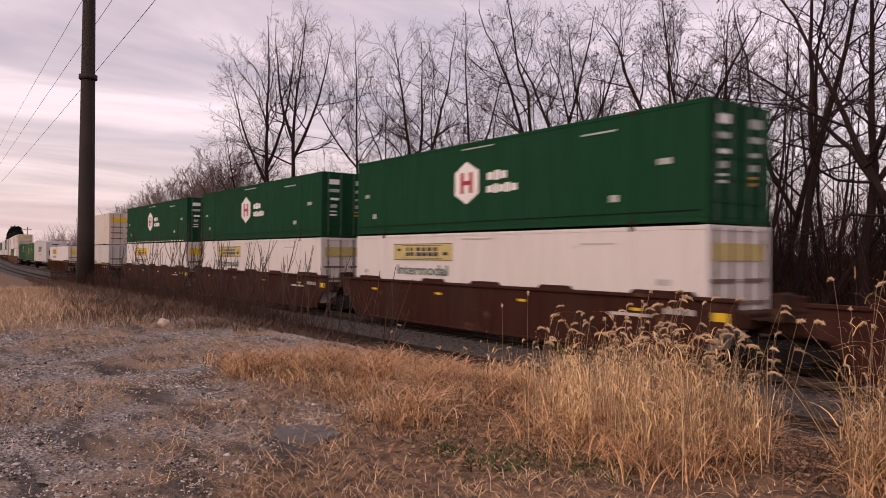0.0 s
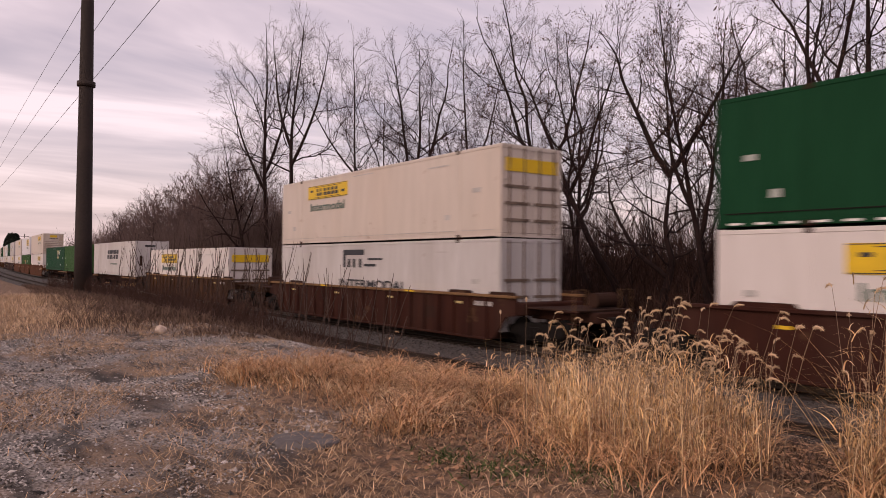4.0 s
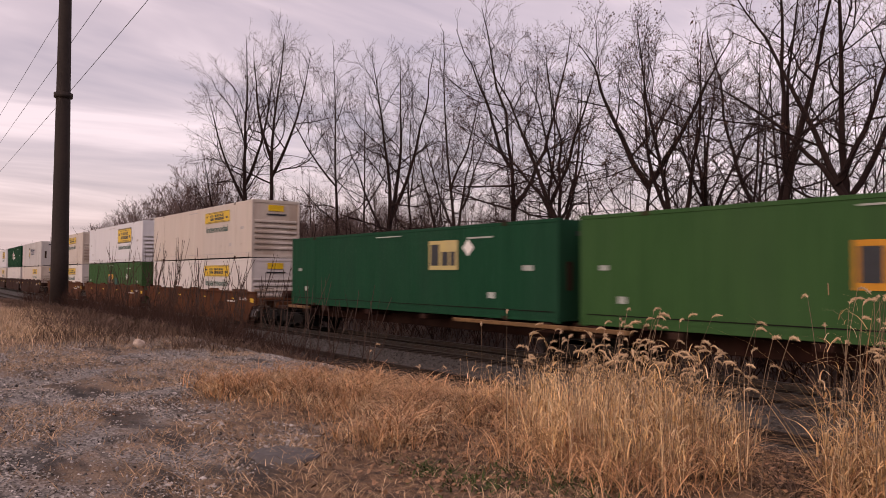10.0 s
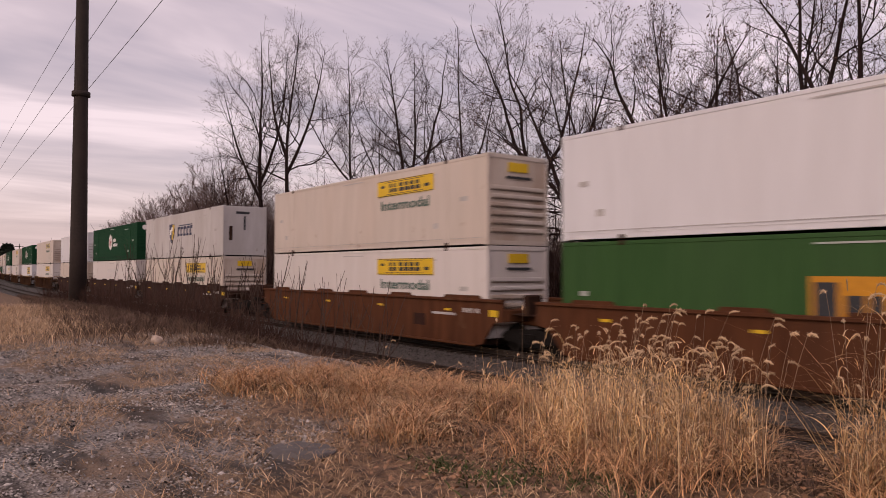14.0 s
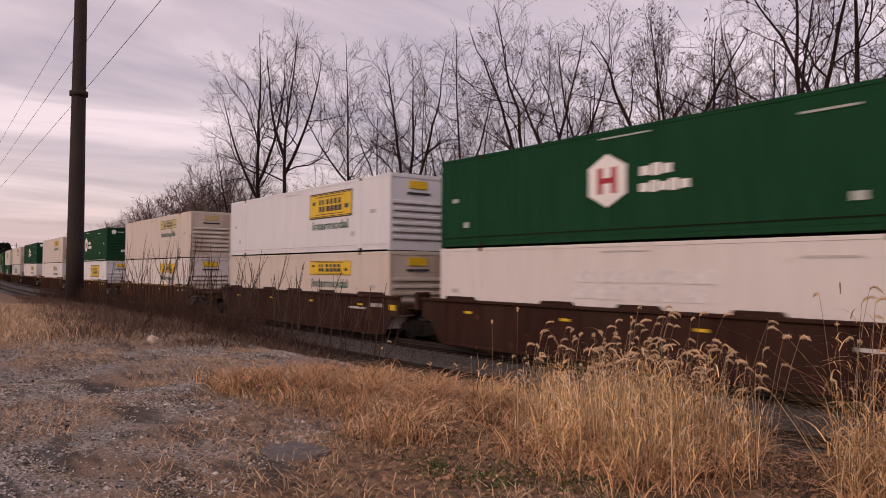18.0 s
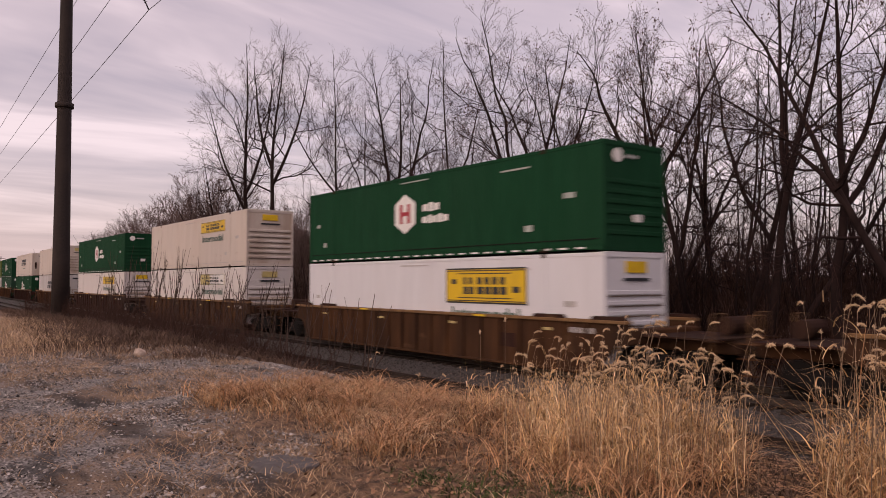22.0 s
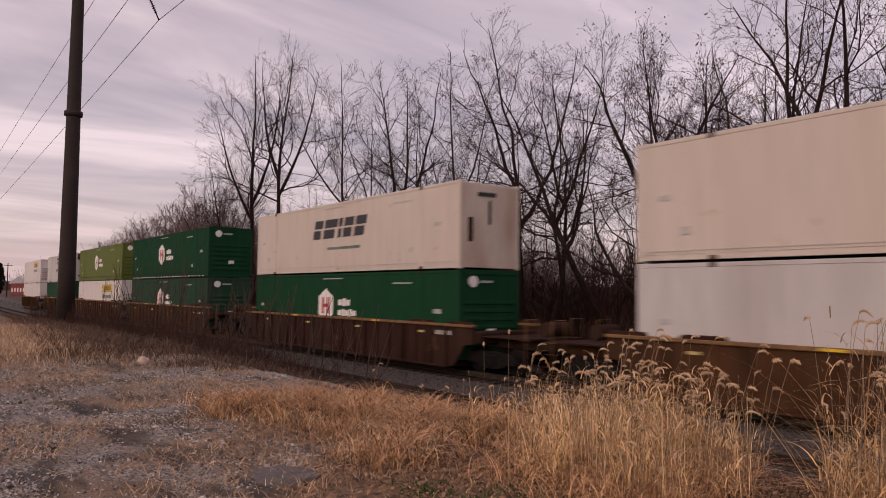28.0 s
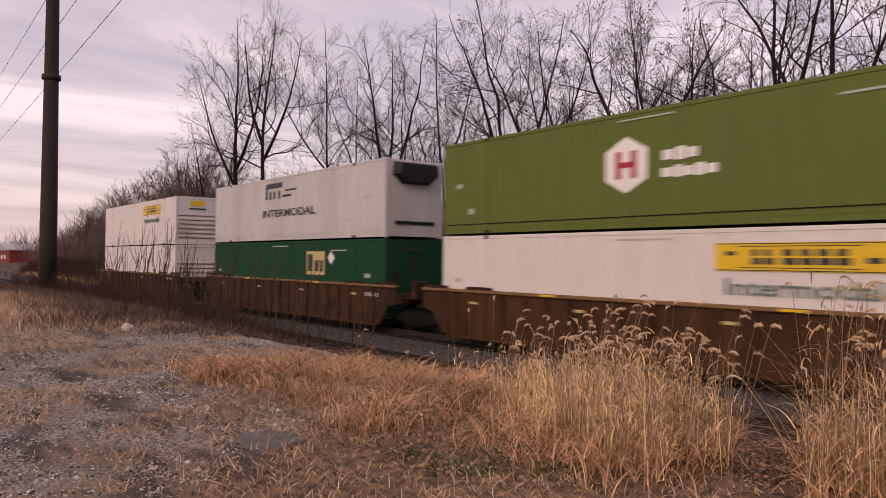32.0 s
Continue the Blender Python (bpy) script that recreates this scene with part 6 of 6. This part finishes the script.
    ribbons("winter_weeds", "low green winter weeds in dry grass", p, rng.uniform(0.03, 0.09, len(p)), rng.uniform(0.01, 0.02, len(p)), rng.uniform(0.5, 1.5, len(p)), rng.uniform(0, 0.5, len(p)), M["weed"], 6, 2)


make_grass()


def make_foxtails():
    """Seed stalks with nodding, furry heads above the reeds."""
    rng = random.Random(31)
    vs, fs, hv, hf = [], [], [], []
    spots = []
    for cx, cy, s in REEDS:
        for _ in range(15 if cx < -2.7 else 17):
            spots.append((cx + rng.gauss(0, 0.34), cy + rng.gauss(0, 0.34)))
    for _ in range(9):
        spots.append((rng.uniform(-9.5, -7), rng.uniform(5.4, 7.4)))
    for x, y in spots:
        if 0.47 < -x / y < 0.56:
            continue
        z = float(ground_height(np.array(x), np.array(y)))
        h = rng.uniform(0.85, 1.45) if x > -2.7 else rng.triangular(0.45, 1.34, 0.8) if x > -6.4 else rng.uniform(0.3, 0.6)
        a = rng.gauss(0.9, 1.0)
        d = Vector((math.cos(a), math.sin(a), 0))
        p = Vector((x, y, z))
        ln = rng.uniform(0.03, 0.26)
        pts = [p + d * (ln * h * f * f) + Vector((0, 0, h * f)) for f in (0, 0.3, 0.6, 0.85, 1.0)]
        v, f = tube_data(pts, [0.003, 0.0028, 0.0024, 0.002, 0.0018], 3, len(vs))
        vs += v
        fs += f
        q, e = pts[-1], (pts[-1] - pts[-2]).normalized()
        L = rng.uniform(0.07, 0.15) if x > -6.8 else rng.uniform(0.06, 0.10)
        hp = [q]
        bow = rng.uniform(0.15, 0.5)
        for i in range(6):
            e = (e + d * 0.30 + Vector((0, 0, -bow))).normalized()
            hp.append(hp[-1] + e * L / 6)
        v, f = tube_data(hp, [0.002, 0.006, 0.008, 0.008, 0.007, 0.005, 0.002], 5, len(hv))
        hv += v
        hf += f
        # bristles
        for i in range(1, 6):
            for b in range(12):
                u = Vector((rng.gauss(0, 1), rng.gauss(0, 1), rng.gauss(0, 1))).normalized()
                w = u.orthogonal() * 0.0016
                k = len(hv)
                c = hp[i] + u * 0.008
                hv += [c - w, c + w, c + u * rng.uniform(0.006, 0.017)]
                hf.append((k, k + 1, k + 2))
    tagged(link_mesh("foxtail_stalks", mesh_of("foxtail_stalks", vs, fs, M["stalk"])), "slender dry foxtail stalks above the reeds", "grass", kind="stuff")
    tagged(link_mesh("foxtail_heads", mesh_of("foxtail_heads", hv, hf, M["plume"])), "nodding furry foxtail seed heads", "grass", kind="stuff")


make_foxtails()


def stones(name, label, p, size, material, seed):
    """Loose broken stones, each an uneven eight-sided lump."""
    rng = np.random.default_rng(seed)
    n = len(p)
    o = np.array([(1, 0, 0), (-1, 0, 0), (0, 1, 0), (0, -1, 0), (0, 0, 1), (0, 0, -1)], float)
    f = np.array([(0, 2, 4), (2, 1, 4), (1, 3, 4), (3, 0, 4), (2, 0, 5), (1, 2, 5), (3, 1, 5), (0, 3, 5)])
    a = rng.uniform(0, 2 * np.pi, n)
    v = o[None] * rng.uniform(0.55, 1.25, (n, 6, 1)) + rng.normal(0, 0.25, (n, 6, 3))
    v = v * size[:, None, None] * np.array([1, 1, 0.7])
    c, s = np.cos(a)[:, None], np.sin(a)[:, None]
    v = np.stack([v[..., 0] * c - v[..., 1] * s, v[..., 0] * s + v[..., 1] * c, v[..., 2]], -1) + p[:, None, :]
    faces = (np.arange(n) * 6)[:, None, None] + f[None]
    me = bpy.data.meshes.new(name)
    me.from_pydata(v.reshape(-1, 3).tolist(), [], faces.reshape(-1, 3).tolist())
    me.materials.append(material)
    return tagged(link_mesh(name, me), label, "gravel", kind="stuff")


def make_stones():
    keep = lambda x, y: gravel_mask(x, y) * (1 - 0.8 * damp_mask(x, y)) * (0.25 + 0.75 * (np.sin(x * 0.9 + y) * np.sin(y * 1.4 - x * 0.3) > -0.3))
    p, rng = scatter(60000, -20, 0, 0.2, 8, keep, 41)
    stones("gravel_stones", "loose grey crushed gravel", p, rng.uniform(0.005, 0.018, len(p)) * (1 + (rng.random(len(p)) > 0.975) * 1.3), M["stone"], 7)
    p, rng = scatter(26000, -30, 2, 8.6, 15.2, lambda x, y: smooth(8.6, 10.2, y) + 0 * x, 42)
    stones("ballast_stones", "sooty broken track ballast", p, rng.uniform(0.02, 0.045, len(p)), M["ballast"], 8)
    # fallen leaves in the verge
    p, rng = scatter(5000, -9.5, -1.5, 2.0, 7.5, lambda x, y: 0.02 + clumps(x, y, [(-6.2, 4.8, 1), (-5.4, 4.4, 1), (-4.8, 3.9, 0.8), (-3.0, 5.4, 0.8)], 1.0) * (1 - gravel_mask(x, y)), 43)
    a = rng.normal(0, 1, (len(p), 3)) * np.array([1, 1, 0.35])
    a /= np.linalg.norm(a, axis=1)[:, None]
    b = np.cross(a, rng.normal(0, 0.5, (len(p), 3)) + np.array([0, 0, 1.0]))
    b /= np.linalg.norm(b, axis=1)[:, None]
    s = rng.uniform(0.010, 0.030, len(p))[:, None]
    c = p + np.array([0, 0, 0.03]) + rng.uniform(0, 0.05, (len(p), 1)) * np.array([0, 0, 1])
    v = np.stack([c - a * s, c + b * s * 0.6 - a * s * 0.2, c + a * s, c - b * s * 0.6 - a * s * 0.2], 1)
    me = bpy.data.meshes.new("fallen_leaves")
    me.from_pydata(v.reshape(-1, 3).tolist(), [], np.arange(len(p) * 4).reshape(-1, 4).tolist())
    me.materials.append(M["leaf"])
    tagged(link_mesh("fallen_leaves", me), "curled russet fallen leaves in the grass", "leaves", kind="stuff")
    bm = bmesh.new()
    bmesh.ops.create_icosphere(bm, subdivisions=3, radius=0.3)
    for v in bm.verts:
        k = 1 + 0.25 * noise.noise(v.co * 5) + 0.08 * noise.noise(v.co * 15)
        v.co = Vector((v.co.x * k * 1.1, v.co.y * k * 0.8, max(-0.04, min(0.05, v.co.z * 0.4)) + 0.012 * noise.noise(v.co * 9)))
    me = bpy.data.meshes.new("flat_stone")
    bm.to_mesh(me)
    bm.free()
    me.materials.append(M["slab"])
    ob = tagged(link_mesh("flat_stone", me), "flat grey stone sunk in the gravel", "rock")
    ob.location, ob.rotation_euler = (-5.81, 2.80, 0.90), (0, 0, 0.5)
    bm = bmesh.new()
    bmesh.ops.create_icosphere(bm, subdivisions=3, radius=0.115)
    for v in bm.verts:
        k = 1 + 0.35 * noise.noise(v.co * 10) + 0.14 * noise.noise(v.co * 27)
        v.co = Vector((v.co.x * k * 1.05, v.co.y * k, v.co.z * k * 0.85))
    me = bpy.data.meshes.new("boulder")
    bm.to_mesh(me)
    bm.free()
    me.materials.append(M["boulder"])
    ob = tagged(link_mesh("boulder", me), "pale pinkish boulder at the edge of the gravel", "rock")
    ob.location = (-16.9, 4.6, 0.93)


make_stones()


# ---------------------------------------------------------------- power line
def make_power_line():
    px, py = -38.5, 6.86
    for k, x in enumerate((px, px - 150, px - 300)):
        y = py + bend(x)
        pl = thing("transmission_pole", "dark weathering-steel transmission pole with arms and insulators" if k == 0 else "distant dark steel transmission pole", "utility pole", "poles of the power line", at=(x, y, 0.6))
        zs = [0.0, 3, 6, 10.25, 14, 18, 22, 26.0]
        tube("shaft", [(0, 0, z) for z in zs], [0.40 - 0.0085 * z for z in zs], 14, M["pole"], pl)
        tube("collar", [(0, 0, z) for z in (10.16, 10.18, 10.40, 10.42)], [0.31, 0.41, 0.41, 0.31], 14, M["pole"], pl)
        tube("foot", [(0, 0, -0.3), (0, 0, 0.12), (0, 0, 0.14)], [0.55, 0.55, 0.4], 14, M["concrete"], pl)
        for z in (17.1, 20.6, 24.0):
            for s in (-1, 1):
                arm = tube("arm", [(0, s * 0.25, z), (0, s * 1.4, z + 0.25), (0, s * 3.0, z + 0.4)], [0.16, 0.12, 0.08], 8, M["pole"], pl)
                box("arm_plate", -0.06, 0.06, s * 3.0 - 0.1, s * 3.0 + 0.1, z + 0.2, z + 0.5, M["pole"], arm)
                ins = tube("insulator", [(0, s * 3.0, z + 0.35), (0, s * 3.8, z - 1.3)], [0.035, 0.035], 6, M["wire"], pl, "string of dark ribbed insulators")
                vs, fs = [], []
                for i in range(12):
                    f = 0.12 + 0.06 * i
                    c = Vector((0, s * (3.0 + 0.8 * f), z + 0.35 - 1.65 * f))
                    dd = Vector((0, s * 0.8, -1.65)).normalized() * 0.02
                    v, ff = tube_data([c - dd, c, c + dd], [0.04, 0.10, 0.04], 8, len(vs))
                    vs += v
                    fs += ff
                link_mesh("insulator_sheds", mesh_of("insulator_sheds", vs, fs, M["wire"]), ins)
    for z in (17.1, 20.6, 24.0):
        for s in (-1, 1):
            for x0 in (px + 150, px, px - 150):
                pts = []
                for i in range(25):
                    f = i / 24
                    x = x0 - 150 * f
                    pts.append((x, py + bend(max(x, -340)) + s * 3.8, 0.6 + z - 1.3 - 4 * 2.2 * f * (1 - f)))
                tagged(tube("power_wire", pts, [0.018] * 25, 5, M["wire"]), "sagging overhead power conductor", "wire", "wires of the power line")


make_power_line()


# ---------------------------------------------------------------- far end of the line
def make_distance():
    hall = thing("red_building", "low red metal-sided building with a pale roof", "building", at=(-300, 44, 0.2))
    hall.rotation_euler = (0, 0, radians(4))
    box("wall", -14, 14, -6, 6, 0, 4.2, M["redwall"], hall)
    plate("roof", [(-14.6, 4.2), (14.6, 4.2), (14.6, 4.5), (0, 6.6), (-14.6, 4.5)], -6.5, 6.5, M["paleroof"], hall)
    for i in range(5):
        box("window", -12 + i * 4.6, -10 + i * 4.6, -6.06, -5.9, 1.2, 2.6, M["decal"], hall, "pale window")
    shed = thing("grey_shed", "low pale grey shed", "building", at=(-330, 60, 0.2))
    box("wall", -9, 9, -5, 5, 0, 4.5, M["paleroof"], shed)
    box("roof", -9.4, 9.4, -5.4, 5.4, 4.5, 4.9, M["paleroof"], shed)
    post = thing("utility_pole", "distant wooden utility pole with a crossarm", "utility pole", at=(-262, 30, 0))
    tube("post", [(0, 0, 0), (0, 0, 10.5)], [0.16, 0.11], 8, M["bark"], post)
    box("crossarm", -0.08, 0.08, -1.2, 1.2, 9.6, 9.75, M["bark"], post)
    # dark conifers far down the line
    for x, y, h in ((-400, 41.0, 14),):
        t = thing("conifer", "dark distant conifer with a ragged crown", "tree", at=(x, y, 0.3))
        tube("trunk", [(0, 0, -0.3), (0, 0, h * 0.9)], [0.25, 0.05], 7, M["bark"], t)
        rng = random.Random(int(-x))
        vs, fs = [], []
        for _ in range(3500):
            f = rng.random()
            r = h * 0.25 * math.sqrt(math.sin(math.pi * (0.12 + 0.8 * f))) * rng.uniform(0.2, 1.1)
            a = rng.uniform(0, 2 * math.pi)
            p = Vector((r * math.cos(a), r * math.sin(a), h * (0.04 + 0.96 * f) + rng.gauss(0, 0.3)))
            u = Vector((rng.gauss(0, 1), rng.gauss(0, 1), rng.gauss(0, 0.6))).normalized() * 0.55
            w = u.orthogonal() * 0.7
            k = len(vs)
            vs += [p - u, p + w, p + u, p - w]
            fs.append((k, k + 1, k + 2, k + 3))
        link_mesh("crown", mesh_of("crown", vs, fs, M["evergreen"]), t)
    # low wooded ridge that closes the horizon
    rng = random.Random(77)
    for nm, d, h, lo, hi in (("distant_ridge", 700, 16, -75, 75), ):
        vs, fs = [], []
        n = 260
        for i in range(n + 1):
            a = 2 * math.pi * i / n
            hh = h * (0.55 + 0.3 * math.sin(a * 5 + 1) + 0.1 * math.sin(a * 23)) + rng.uniform(0, 2.0)
            for r, z in ((d, -3), (d + 20, hh), (d + 120, hh * 1.15)):
                vs.append((r * math.cos(a), r * math.sin(a), z))
        for i in range(n):
            for k in (0, 1):
                fs.append((3 * i + k, 3 * i + k + 1, 3 * i + k + 4, 3 * i + k + 3))
        tagged(link_mesh(nm, mesh_of(nm, vs, fs, M["brush"])), "low wooded ridge on the horizon", "hill", kind="structure")


make_distance()


# ---------------------------------------------------------------- what moves
def run(t):
    """How far the train has rolled at t seconds; it gathers speed a little in the second half."""
    return 13.8 * t + (0.02375 * (t - 12) ** 2 if t > 12 else 0.0)


def motions():
    times = [0, 2, 4, 6, 8, 10, 12] + [13 + i for i in range(20)]
    for ob, u, z in RIDERS:
        rows = []
        for t in times:
            x = u + run(t)
            turn = math.degrees(math.atan(0.00046 * (max(x, -200) + 50))) if x < -50 else 0.0
            rows.append((t, pose(x, 16.0 + bend(x), z, 0, 0, turn)))
        walk(ob, rows)
    for a, sets in WHEELS.items():
        first = sets[0]
        rows = [(i / FPS, pose(a, 0, 0.42) @ Matrix.Rotation(run(i / FPS) / 0.42, 4, "Y")) for i in range(32 * FPS + 1)]
        walk(first, rows)
        for w in sets[1:]:
            w.rotation_mode = "QUATERNION"
            keys = w.animation_data_create()
            keys.action = first.animation_data.action
            keys.action_slot = first.animation_data.action_slot


motions()
